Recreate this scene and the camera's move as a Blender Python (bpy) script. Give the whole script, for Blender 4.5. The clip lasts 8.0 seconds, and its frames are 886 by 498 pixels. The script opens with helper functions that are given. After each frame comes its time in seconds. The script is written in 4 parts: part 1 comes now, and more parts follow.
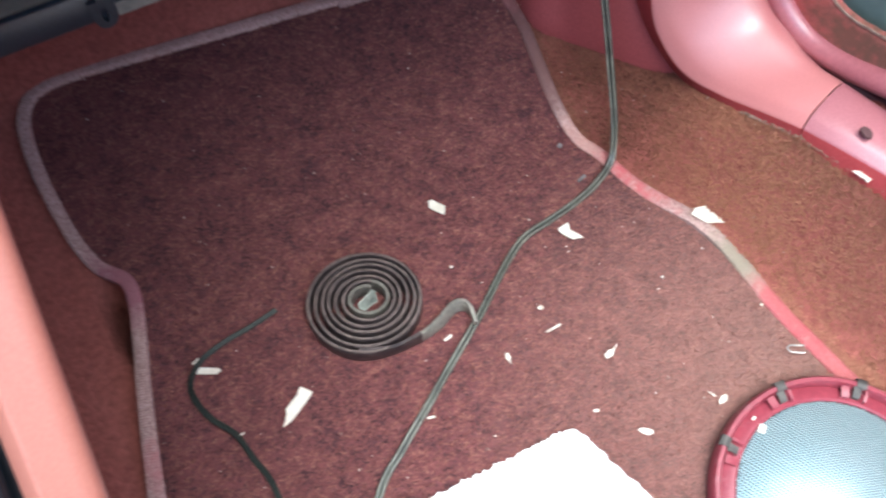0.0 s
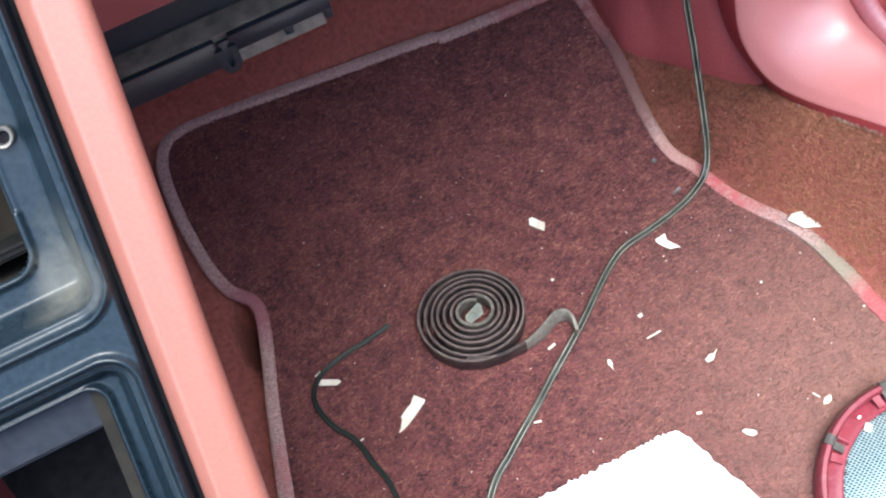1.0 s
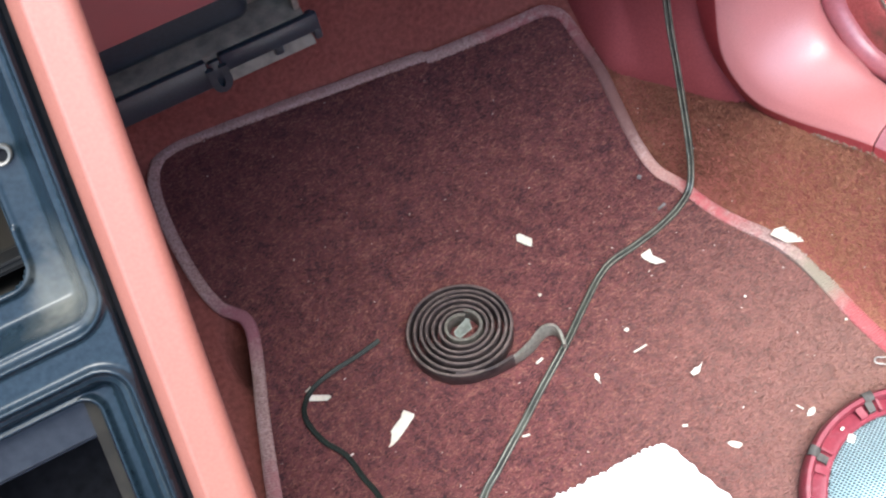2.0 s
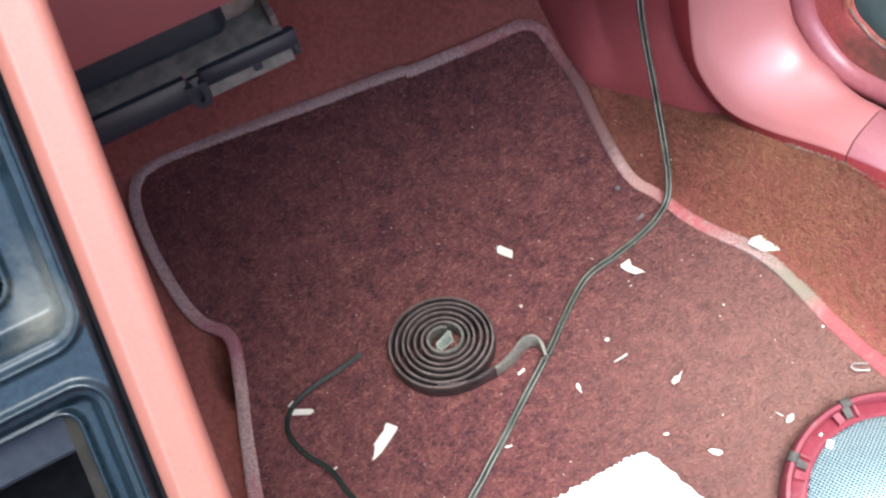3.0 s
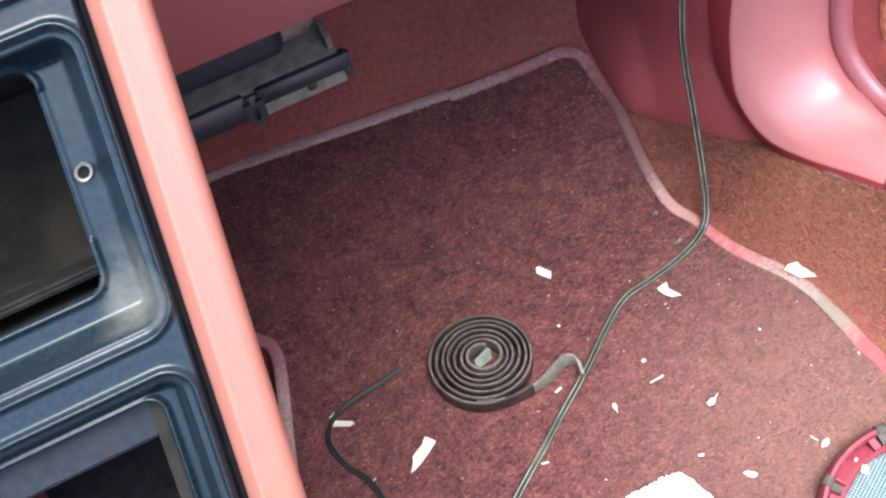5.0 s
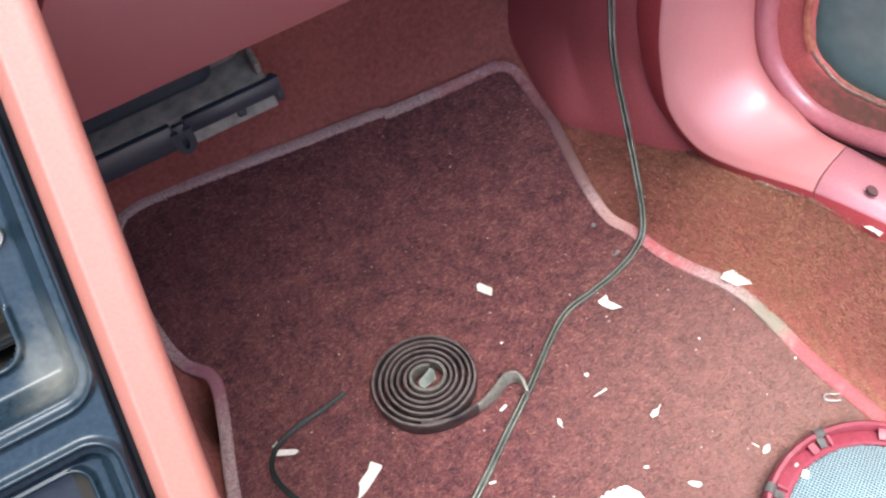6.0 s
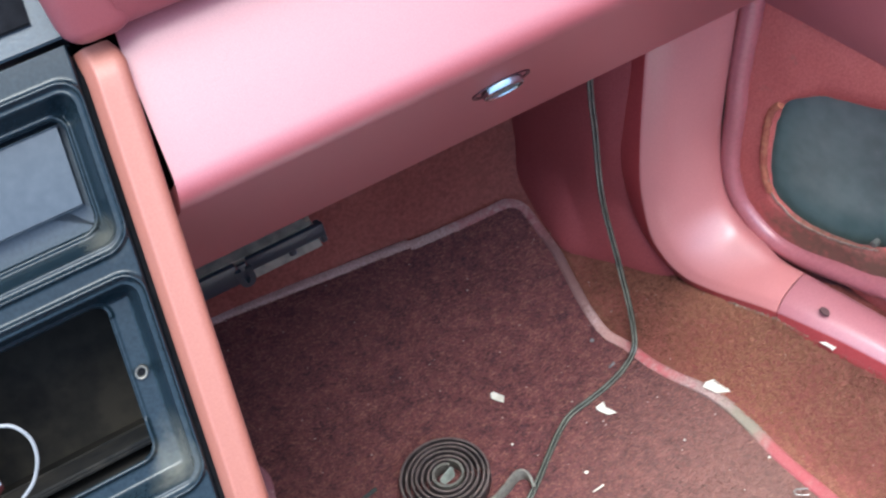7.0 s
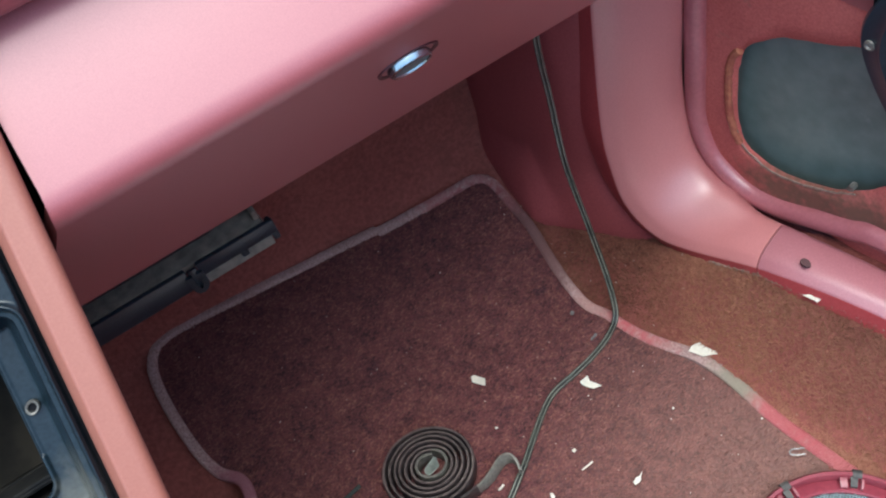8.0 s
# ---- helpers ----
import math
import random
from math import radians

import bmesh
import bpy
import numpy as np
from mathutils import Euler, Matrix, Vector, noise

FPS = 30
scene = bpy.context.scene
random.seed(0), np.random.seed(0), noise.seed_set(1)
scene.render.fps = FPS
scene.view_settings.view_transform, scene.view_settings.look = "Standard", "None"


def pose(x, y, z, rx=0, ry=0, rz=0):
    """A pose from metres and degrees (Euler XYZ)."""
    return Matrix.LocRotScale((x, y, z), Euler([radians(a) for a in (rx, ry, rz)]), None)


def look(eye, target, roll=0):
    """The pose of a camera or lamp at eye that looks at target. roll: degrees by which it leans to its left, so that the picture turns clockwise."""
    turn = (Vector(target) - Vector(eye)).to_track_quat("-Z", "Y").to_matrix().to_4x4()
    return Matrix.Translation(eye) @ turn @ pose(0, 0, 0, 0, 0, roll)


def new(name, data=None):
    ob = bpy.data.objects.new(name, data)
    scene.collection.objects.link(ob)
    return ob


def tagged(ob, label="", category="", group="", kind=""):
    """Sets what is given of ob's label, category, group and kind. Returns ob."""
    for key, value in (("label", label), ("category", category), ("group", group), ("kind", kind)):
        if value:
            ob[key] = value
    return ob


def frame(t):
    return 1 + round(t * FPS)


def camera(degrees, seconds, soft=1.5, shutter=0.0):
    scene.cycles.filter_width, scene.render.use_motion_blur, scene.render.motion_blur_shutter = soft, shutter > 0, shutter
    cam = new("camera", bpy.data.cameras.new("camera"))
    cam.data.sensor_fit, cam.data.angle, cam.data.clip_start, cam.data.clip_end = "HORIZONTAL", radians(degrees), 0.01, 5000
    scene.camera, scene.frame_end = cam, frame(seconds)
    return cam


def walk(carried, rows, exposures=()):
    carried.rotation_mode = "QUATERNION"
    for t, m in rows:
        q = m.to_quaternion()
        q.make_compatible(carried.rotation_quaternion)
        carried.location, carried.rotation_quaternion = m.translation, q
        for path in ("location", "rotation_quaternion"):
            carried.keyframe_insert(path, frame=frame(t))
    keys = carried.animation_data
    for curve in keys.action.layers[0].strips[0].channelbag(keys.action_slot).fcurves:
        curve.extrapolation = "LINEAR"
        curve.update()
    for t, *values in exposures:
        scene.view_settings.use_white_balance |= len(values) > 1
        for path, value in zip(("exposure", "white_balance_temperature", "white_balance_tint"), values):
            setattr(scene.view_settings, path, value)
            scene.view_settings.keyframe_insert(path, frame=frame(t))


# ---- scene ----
cam = camera(51.8, 8.0, soft=2.1, shutter=0.5)
PATH = [
    (0, (0.163, 0.069, 0.621), (0.569, 0.774, -1.206), 2.8),
    (0.5, (0.163, 0.042, 0.639), (0.418, 0.894, -1.152), -11.0),
    (1, (0.158, 0.035, 0.65), (0.374, 0.922, -1.13), -14.0),
    (2.3, (0.158, 0.027, 0.657), (0.442, 0.931, -1.104), -11.2),
    (2.5, (0.16, 0.026, 0.653), (0.468, 0.918, -1.11), -10.0),
    (3, (0.16, 0.025, 0.66), (0.453, 0.942, -1.093), -11.4),
    (3.5, (0.152, 0.017, 0.679), (0.416, 1.005, -1.04), -12.6),
    (4, (0.148, 0.0176, 0.6724), (0.410, 0.9886, -1.0568), -12.65),
    (4.2, (0.145, 0.0156, 0.6714), (0.401, 0.9826, -1.0608), -12.55),
    (5.5, (0.143, 0.022, 0.674), (0.446, 1.015, -1.036), -10.8),
    (6, (0.154, 0.03, 0.675), (0.534, 0.962, -1.054), -8.3),
    (6.5, (0.149, 0.012, 0.719), (0.575, 0.895, -1.025), -4.5),
    (6.7, (0.136, -0.004, 0.758), (0.633, 0.975, -0.911), -3.2),
    (6.8, (0.138, -0.018, 0.774), (0.620, 1.033, -0.857), -5.6),
    (7, (0.148, -0.028, 0.789), (0.564, 1.095, -0.812), -10.3),
    (7.3, (0.172, -0.030, 0.771), (0.550, 1.094, -0.840), -14.6),
    (7.5, (0.192, -0.025, 0.76), (0.569, 1.072, -0.869), -16.2),
    (8, (0.196, -0.029, 0.762), (0.558, 1.075, -0.866), -17.3),
]
walk(cam, [(t, look(eye, target, roll)) for t, eye, target, roll in PATH], [(0, 2.32, 5850, 1), (1.0, 2.36, 5950, 3), (3.0, 2.44, 6000, 3), (3.6, 2.57, 6050, 5), (6.0, 2.55, 6050, 5), (6.5, 2.26, 5950, 3), (6.8, 2.66, 5850, 1), (7.0, 2.12, 5750, 0), (7.3, 1.42, 5800, -1), (7.5, 1.42, 5800, -1), (8, 1.58, 5800, -2)])


# ---- light: open sky above the cab, soft sun from above and behind ----
world = bpy.data.worlds.new("sky")
scene.world = world
world.use_nodes = True
wn = world.node_tree.nodes
sky = wn.new("ShaderNodeTexSky")
sky.sky_type = "NISHITA"
sky.sun_disc = False
sky.sun_elevation = radians(79)
sky.sun_rotation = radians(189)
sky.dust_density = 3.0
world.node_tree.links.new(sky.outputs[0], wn["Background"].inputs[0])
wn["Background"].inputs[1].default_value = 0.15
sun = new("sun", bpy.data.lights.new("sun", "SUN"))
sun.data.energy = 1.0
sun.data.angle = radians(38)
sun.data.color = (1.0, 0.96, 0.91)
sun.matrix_world = look((-0.03, -0.19, 0.98), (0, 0, 0))


# ---- materials ----
def material(name, low, high, rough=0.6, scale=120.0, big=6.0, bump=0.0, spread=0.35, metal=0.0, spec=0.5, stain=None, stain_at=0.55, detail=4.0, island=0.0, coat=0.0):
    """Two-scale mottled surface: fine grain between low and high, broad drift, optional stains and relief."""
    m = bpy.data.materials.new(name)
    m.use_nodes = True
    n, l = m.node_tree.nodes, m.node_tree.links
    b = n["Principled BSDF"]
    co = n.new("ShaderNodeTexCoord")
    fine = n.new("ShaderNodeTexNoise")
    fine.inputs["Scale"].default_value = scale
    fine.inputs["Detail"].default_value = detail
    broad = n.new("ShaderNodeTexNoise")
    broad.inputs["Scale"].default_value = big
    broad.inputs["Detail"].default_value = 3.0
    for t in (fine, broad):
        l.new(co.outputs["Object"], t.inputs["Vector"])
    mix = n.new("ShaderNodeMath")
    mix.operation = "MULTIPLY_ADD"
    l.new(broad.outputs["Fac"], mix.inputs[0])
    mix.inputs[1].default_value = spread * 2
    off = n.new("ShaderNodeMath")
    off.operation = "SUBTRACT"
    l.new(fine.outputs["Fac"], off.inputs[0])
    off.inputs[1].default_value = spread
    l.new(off.outputs[0], mix.inputs[2])
    value = mix.outputs[0]
    if island:
        geo = n.new("ShaderNodeNewGeometry")
        more = n.new("ShaderNodeMath")
        more.operation = "MULTIPLY_ADD"
        l.new(geo.outputs["Random Per Island"], more.inputs[0])
        more.inputs[1].default_value = island
        l.new(value, more.inputs[2])
        value = more.outputs[0]
    ramp = n.new("ShaderNodeValToRGB")
    ramp.color_ramp.elements[0].position = 0.28
    ramp.color_ramp.elements[1].position = 0.72
    ramp.color_ramp.elements[0].color = (*low, 1)
    ramp.color_ramp.elements[1].color = (*high, 1)
    l.new(value, ramp.inputs[0])
    colour = ramp.outputs[0]
    if stain:
        st = n.new("ShaderNodeTexNoise")
        st.inputs["Scale"].default_value = big * 2.3
        st.inputs["Detail"].default_value = 6.0
        st.inputs["Roughness"].default_value = 0.7
        l.new(co.outputs["Object"], st.inputs["Vector"])
        sr = n.new("ShaderNodeMapRange")
        sr.inputs[1].default_value = stain_at
        sr.inputs[2].default_value = stain_at + 0.15
        l.new(st.outputs["Fac"], sr.inputs[0])
        mc = n.new("ShaderNodeMix")
        mc.data_type = "RGBA"
        l.new(sr.outputs[0], mc.inputs[0])
        l.new(colour, mc.inputs[6])
        mc.inputs[7].default_value = (*stain, 1)
        colour = mc.outputs[2]
    l.new(colour, b.inputs["Base Color"])
    b.inputs["Roughness"].default_value = rough
    b.inputs["Metallic"].default_value = metal
    b.inputs["Specular IOR Level"].default_value = spec
    b.inputs["Coat Weight"].default_value = coat
    b.inputs["Coat Roughness"].default_value = 0.3
    if bump:
        bp = n.new("ShaderNodeBump")
        bp.inputs["Strength"].default_value = bump
        bp.inputs["Distance"].default_value = 0.002
        l.new(fine.outputs["Fac"], bp.inputs["Height"])
        l.new(bp.outputs[0], b.inputs["Normal"])
    return m


def woven_pile(name, tones, scale, blotch, rough=0.95, bump=0.0, per_tuft=0.6):
    """Pile of mixed yarns: each tuft takes one of several tones, which drift in wide patches."""
    m = bpy.data.materials.new(name)
    m.use_nodes = True
    n, l = m.node_tree.nodes, m.node_tree.links
    b = n["Principled BSDF"]
    co = n.new("ShaderNodeTexCoord")
    geo = n.new("ShaderNodeNewGeometry")
    noises = []
    for size, detail in ((scale, 3.0), (blotch, 5.0), (blotch * 0.22, 2.0)):
        t = n.new("ShaderNodeTexNoise")
        t.inputs["Scale"].default_value = size
        t.inputs["Detail"].default_value = detail
        t.inputs["Roughness"].default_value = 0.62
        l.new(co.outputs["Object"], t.inputs["Vector"])
        noises.append(t.outputs["Fac"])
    value = None
    for source, weight in ((geo.outputs["Random Per Island"], per_tuft), (noises[0], 0.9), (noises[1], 0.9), (noises[2], 0.2)):
        k = n.new("ShaderNodeMath")
        k.operation = "MULTIPLY_ADD"
        l.new(source, k.inputs[0])
        k.inputs[1].default_value = weight
        if value is None:
            k.inputs[2].default_value = 0.5 - (per_tuft + 2.0) / 2
        else:
            l.new(value, k.inputs[2])
        value = k.outputs[0]
    ramp = n.new("ShaderNodeValToRGB")
    ramp.color_ramp.elements[0].position = 0.08
    ramp.color_ramp.elements[1].position = 0.92
    ramp.color_ramp.elements[0].color = (*tones[0], 1)
    ramp.color_ramp.elements[1].color = (*tones[-1], 1)
    for q, tone in enumerate(tones[1:-1]):
        e = ramp.color_ramp.elements.new(0.08 + 0.84 * (q + 1) / (len(tones) - 1))
        e.color = (*tone, 1)
    l.new(value, ramp.inputs[0])
    l.new(ramp.outputs[0], b.inputs["Base Color"])
    b.inputs["Roughness"].default_value = rough
    b.inputs["Specular IOR Level"].default_value = 0.12
    if bump:
        bp = n.new("ShaderNodeBump")
        bp.inputs["Strength"].default_value = bump
        bp.inputs["Distance"].default_value = 0.002
        l.new(noises[0], bp.inputs["Height"])
        l.new(bp.outputs[0], b.inputs["Normal"])
    return m


MAT_TONES = ((0.035, 0.020, 0.025), (0.085, 0.035, 0.039), (0.146, 0.052, 0.053), (0.184, 0.071, 0.062), (0.240, 0.114, 0.092))
M_MAT = woven_pile("red_mat_pile", MAT_TONES[:4], 300, 62, bump=0.9, per_tuft=0.0)
M_FIBRE = woven_pile("red_mat_fibre", MAT_TONES, 200, 62, per_tuft=0.80)
M_CARPET = material("red_carpet", (0.182, 0.056, 0.047), (0.282, 0.096, 0.077), 0.95, 240, 9, 0.9, 0.3, spec=0.12, stain=(0.200, 0.068, 0.054), stain_at=0.57)
M_TUFT = woven_pile("red_carpet_tuft", ((0.096, 0.035, 0.027), (0.146, 0.056, 0.040), (0.192, 0.080, 0.054), (0.265, 0.130, 0.087)), 200, 20, per_tuft=0.45)
M_KICK = material("red_kick_vinyl", (0.250, 0.053, 0.058), (0.315, 0.073, 0.077), 0.55, 500, 7, 0.12, 0.3, spec=0.3)
M_BIND = material("woven_binding", (0.250, 0.158, 0.146), (0.500, 0.355, 0.330), 0.85, 520, 9, 0.3, 0.22, spec=0.2)


def worn(mat, spots, rag=0.03, blend=0.022):
    """Toned stretches: at each (x, y, radius) the colour turns to the given tone."""
    n, l = mat.node_tree.nodes, mat.node_tree.links
    b = n["Principled BSDF"]
    co = n.new("ShaderNodeTexCoord")
    ragged = n.new("ShaderNodeTexNoise")
    ragged.inputs["Scale"].default_value = 160.0
    l.new(co.outputs["Object"], ragged.inputs["Vector"])
    colour = b.inputs["Base Color"].links[0].from_socket
    for x, y, radius, tone, full, *height in spots:
        d = n.new("ShaderNodeVectorMath")
        d.operation = "DISTANCE"
        l.new(co.outputs["Object"], d.inputs[0])
        d.inputs[1].default_value = (x, y, height[0] if height else 0.02)
        add = n.new("ShaderNodeMath")
        add.operation = "MULTIPLY_ADD"
        l.new(ragged.outputs["Fac"], add.inputs[0])
        add.inputs[1].default_value = rag
        l.new(d.outputs["Value"], add.inputs[2])
        r = n.new("ShaderNodeMapRange")
        r.inputs[1].default_value = radius + 0.006 + blend
        r.inputs[2].default_value = radius + 0.006
        r.inputs[4].default_value = full
        l.new(add.outputs[0], r.inputs[0])
        m = n.new("ShaderNodeMix")
        m.data_type = "RGBA"
        l.new(r.outputs[0], m.inputs[0])
        l.new(colour, m.inputs[6])
        m.inputs[7].default_value = (*tone, 1)
        colour = m.outputs[2]
    l.new(colour, b.inputs["Base Color"])


RED, DEEP, BARE = (0.370, 0.082, 0.092), (0.190, 0.045, 0.052), (0.230, 0.205, 0.155)
# wear tones; the two brown spots by the kick panel also paint shade
worn(M_BIND, [(0.385, 0.513, 0.030, (0.330, 0.080, 0.090), 0.8), (0.425, 0.508, 0.026, (0.290, 0.070, 0.080), 0.8), (0.443, 0.470, 0.026, DEEP, 0.75), (0.4445, 0.430, 0.032, (0.130, 0.064, 0.063), 0.9), (0.442, 0.395, 0.028, (0.165, 0.086, 0.080), 0.85), (0.446, 0.340, 0.024, (0.430, 0.220, 0.190), 0.6), (0.456, 0.305, 0.022, RED, 0.9), (0.466, 0.278, 0.018, RED, 0.85), (0.4950, 0.199, 0.028, BARE, 0.9), (0.498, 0.150, 0.032, RED, 0.85), (0.508, 0.095, 0.040, RED, 0.8), (0.086, 0.380, 0.028, (0.250, 0.085, 0.115), 0.8), (0.060, 0.25, 0.014, (0.400, 0.128, 0.144), 0.6)])
# the mat grows paler towards its rear corner by the door
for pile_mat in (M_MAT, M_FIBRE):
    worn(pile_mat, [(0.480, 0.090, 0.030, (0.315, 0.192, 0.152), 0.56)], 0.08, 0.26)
# sun-bleached carpet beside the mat; the darker corner by the kick panel paints shade
worn(M_TUFT, [(0.530, 0.275, 0.048, (0.430, 0.190, 0.120), 0.66)], 0.05, 0.05)
worn(M_TUFT, [(0.530, 0.215, 0.050, (0.410, 0.195, 0.118), 0.66), (0.545, 0.120, 0.060, (0.410, 0.190, 0.125), 0.62)], 0.05, 0.06)
M_VINYL = material("red_vinyl", (0.272, 0.062, 0.070), (0.324, 0.084, 0.091), 0.50, 1500, 9, 0.03, 0.25, spec=1.0, coat=0.22)
# face carries the sky's gloss in its pale tone, flange its absence
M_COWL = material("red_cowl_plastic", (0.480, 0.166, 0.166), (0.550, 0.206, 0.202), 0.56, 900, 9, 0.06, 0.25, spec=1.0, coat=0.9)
M_FLANGE_SHADE = material("shaded_red_flange", (0.330, 0.046, 0.052), (0.410, 0.066, 0.070), 0.55, 500, 8, 0.1, 0.3, spec=0.3)
M_SILL = material("pink_sill_plastic", (0.335, 0.118, 0.138), (0.405, 0.152, 0.172), 0.42, 700, 6, 0.10, 0.2, spec=0.9, coat=0.3)
M_TRIM = material("salmon_trim", (0.275, 0.098, 0.070), (0.310, 0.118, 0.084), 0.46, 900, 8, 0.015, 0.2, spec=0.5)
M_BLACK = material("black_plastic", (0.010, 0.019, 0.029), (0.022, 0.036, 0.050), 0.36, 600, 14, 0.05, 0.3, spec=0.6, stain=(0.10, 0.095, 0.08), stain_at=0.74)
M_DUSTY = material("dusty_black_plastic", (0.152, 0.136, 0.110), (0.296, 0.260, 0.204), 0.8, 120, 20, 0.3, 0.3, spec=0.3)
M_BEZEL = material("bezel_plastic", (0.005, 0.010, 0.014), (0.012, 0.020, 0.026), 0.22, 600, 14, 0.03, 0.3, spec=0.30, stain=(0.06, 0.058, 0.048), stain_at=0.68)
M_GLOSS = material("grey_gloss_plate", (0.028, 0.036, 0.046), (0.040, 0.049, 0.060), 0.22, 200, 9, 0.0)
M_CLEAR = material("clear_plastic", (0.50, 0.46, 0.44), (0.62, 0.58, 0.56), 0.15, 200, 9, spec=0.8)
M_CLEAR.node_tree.nodes["Principled BSDF"].inputs["Transmission Weight"].default_value = 0.55
M_LEAD = material("grey_lead_jacket", (0.15, 0.15, 0.15), (0.21, 0.21, 0.21), 0.5, 200, 9)
# near-black standing in for shade in gaps, openings and behind panels
M_DARK = material("shade_black", (0.004, 0.004, 0.005), (0.010, 0.010, 0.012), 0.8, 200, 10, 0.0, spec=0.08)
M_STEEL = material("blued_spring_steel", (0.022, 0.017, 0.021), (0.078, 0.060, 0.058), 0.42, 150, 40, 0.1, 0.3, metal=0.3)
M_RUBBED = material("rubbed_brown_steel", (0.070, 0.054, 0.052), (0.165, 0.128, 0.116), 0.45, 200, 40, 0.05, 0.3, metal=0.4)
M_STEEL_PALE = material("bare_steel", (0.176, 0.176, 0.152), (0.304, 0.288, 0.256), 0.5, 300, 60, 0.1, 0.3, metal=0.5)
M_STEEL_DULL = material("dull_steel", (0.080, 0.074, 0.064), (0.160, 0.148, 0.128), 0.5, 300, 60, 0.1, 0.3, metal=0.4)
M_TAB = material("grey_green_tab", (0.26, 0.29, 0.25), (0.38, 0.42, 0.36), 0.5, 300, 60)
M_WIRE = material("black_cable_jacket", (0.012, 0.017, 0.015), (0.060, 0.070, 0.056), 0.20, 60, 24, 0.02, 0.4, spec=1.0, coat=0.5)
M_CORE_GLINT = material("painted_core_glint", (0.100, 0.105, 0.085), (0.300, 0.300, 0.245), 0.35, 80, 26, 0.02, 0.45, spec=0.7)
M_WIRE_DARK = material("black_cable_end_jacket", (0.006, 0.010, 0.009), (0.018, 0.024, 0.020), 0.42, 60, 24, 0.02, 0.4, spec=0.3)
M_PAPER = material("white_paper", (0.84, 0.81, 0.72), (0.93, 0.90, 0.82), 0.9, 300, 40, 0.2, 0.3, spec=0.2)
M_TOWEL = material("white_towel_paper", (0.80, 0.80, 0.80), (0.86, 0.86, 0.86), 0.95, 500, 30, 0.5, 0.3, spec=0.1)
M_RING = material("red_speaker_plastic", (0.180, 0.026, 0.042), (0.240, 0.040, 0.058), 0.38, 300, 20, 0.08, 0.3, stain=(0.250, 0.110, 0.118), stain_at=0.58)
M_MESH = material("pale_blue_metal", (0.40, 0.60, 0.64), (0.54, 0.72, 0.75), 0.36, 300, 20, 0.0, 0.2, metal=0.5)
M_DOORCARPET = material("red_door_carpet", (0.464, 0.116, 0.104), (0.603, 0.174, 0.151), 0.92, 500, 14, 0.25, 0.3, spec=0.12, stain=(0.302, 0.151, 0.116), stain_at=0.62)
M_BACKING = material("grey_backing", (0.024, 0.032, 0.036), (0.048, 0.056, 0.060), 0.8, 200, 20)
M_SHEET = material("grey_door_metal", (0.140, 0.196, 0.176), (0.200, 0.262, 0.236), 0.46, 60, 12, 0.05, 0.4, stain=(0.280, 0.340, 0.310), stain_at=0.64)
M_FOAM = material("orange_torn_edge", (0.320, 0.080, 0.056), (0.464, 0.176, 0.096), 0.9, 200, 40, 0.5, 0.3)
M_CHROME = material("worn_chrome", (0.34, 0.40, 0.43), (0.50, 0.56, 0.58), 0.26, 200, 30, 0.0, 0.3, metal=1.0)
M_LATCH = material("dull_chrome_face", (0.12, 0.17, 0.185), (0.20, 0.26, 0.28), 0.4, 200, 60, 0.0, 0.3, metal=0.7)
M_DARK_RED = material("dark_red_surface", (0.048, 0.010, 0.013), (0.080, 0.016, 0.021), 0.5, 300, 12, 0.1, 0.3)
M_BEAD = material("pink_vinyl_bead", (0.360, 0.110, 0.128), (0.440, 0.146, 0.164), 0.42, 300, 12, 0.1, 0.3, spec=0.9, coat=0.3)
M_CLIP = material("dull_dark_clip", (0.028, 0.026, 0.025), (0.073, 0.067, 0.059), 0.6, 300, 80, 0.1, 0.3)
M_HOLE_SHADE = material("hole_shade_brown", (0.060, 0.028, 0.030), (0.090, 0.040, 0.042), 0.8, 300, 40)
M_PLATE = material("matt_dark_plate", (0.012, 0.014, 0.020), (0.021, 0.024, 0.031), 0.6, 300, 20, 0.03, 0.3, spec=0.2)
# near-black tone paints the shallow slot's shade over its dust
M_SLOT = material("dusty_shaded_slot_lining", (0.003, 0.003, 0.003), (0.020, 0.017, 0.013), 0.85, 90, 16, 0.2, 0.5, spec=0.2)
M_FRAY = material("pale_frayed_backing", (0.192, 0.120, 0.088), (0.368, 0.264, 0.208), 0.9, 300, 60, 0.3, 0.4)
worn(M_DOORCARPET, [(0.6030, 0.3102, 0.010, (0.17, 0.10, 0.070), 0.75, 0.105), (0.6087, 0.2815, 0.018, (0.17, 0.10, 0.070), 0.85, 0.105), (0.6146, 0.2521, 0.020, (0.17, 0.10, 0.070), 0.85, 0.115), (0.6204, 0.2227, 0.020, (0.17, 0.10, 0.070), 0.8, 0.122), (0.6243, 0.203, 0.018, (0.17, 0.10, 0.070), 0.8, 0.13)])
M_LINT = material("pale_lint", (0.42, 0.30, 0.26), (0.68, 0.58, 0.52), 0.9, 300, 60, 0.0, 0.4, spec=0.2, island=0.3)
M_YARD = material("pale_bounce_slab", (0.30, 0.29, 0.27), (0.42, 0.41, 0.39), 0.9, 30, 0.6, 0.2, 0.3)
M_SEAT = material("dark_red_seat_cloth", (0.085, 0.024, 0.026), (0.120, 0.036, 0.038), 0.9, 200, 8, 0.2, 0.3, spec=0.2)
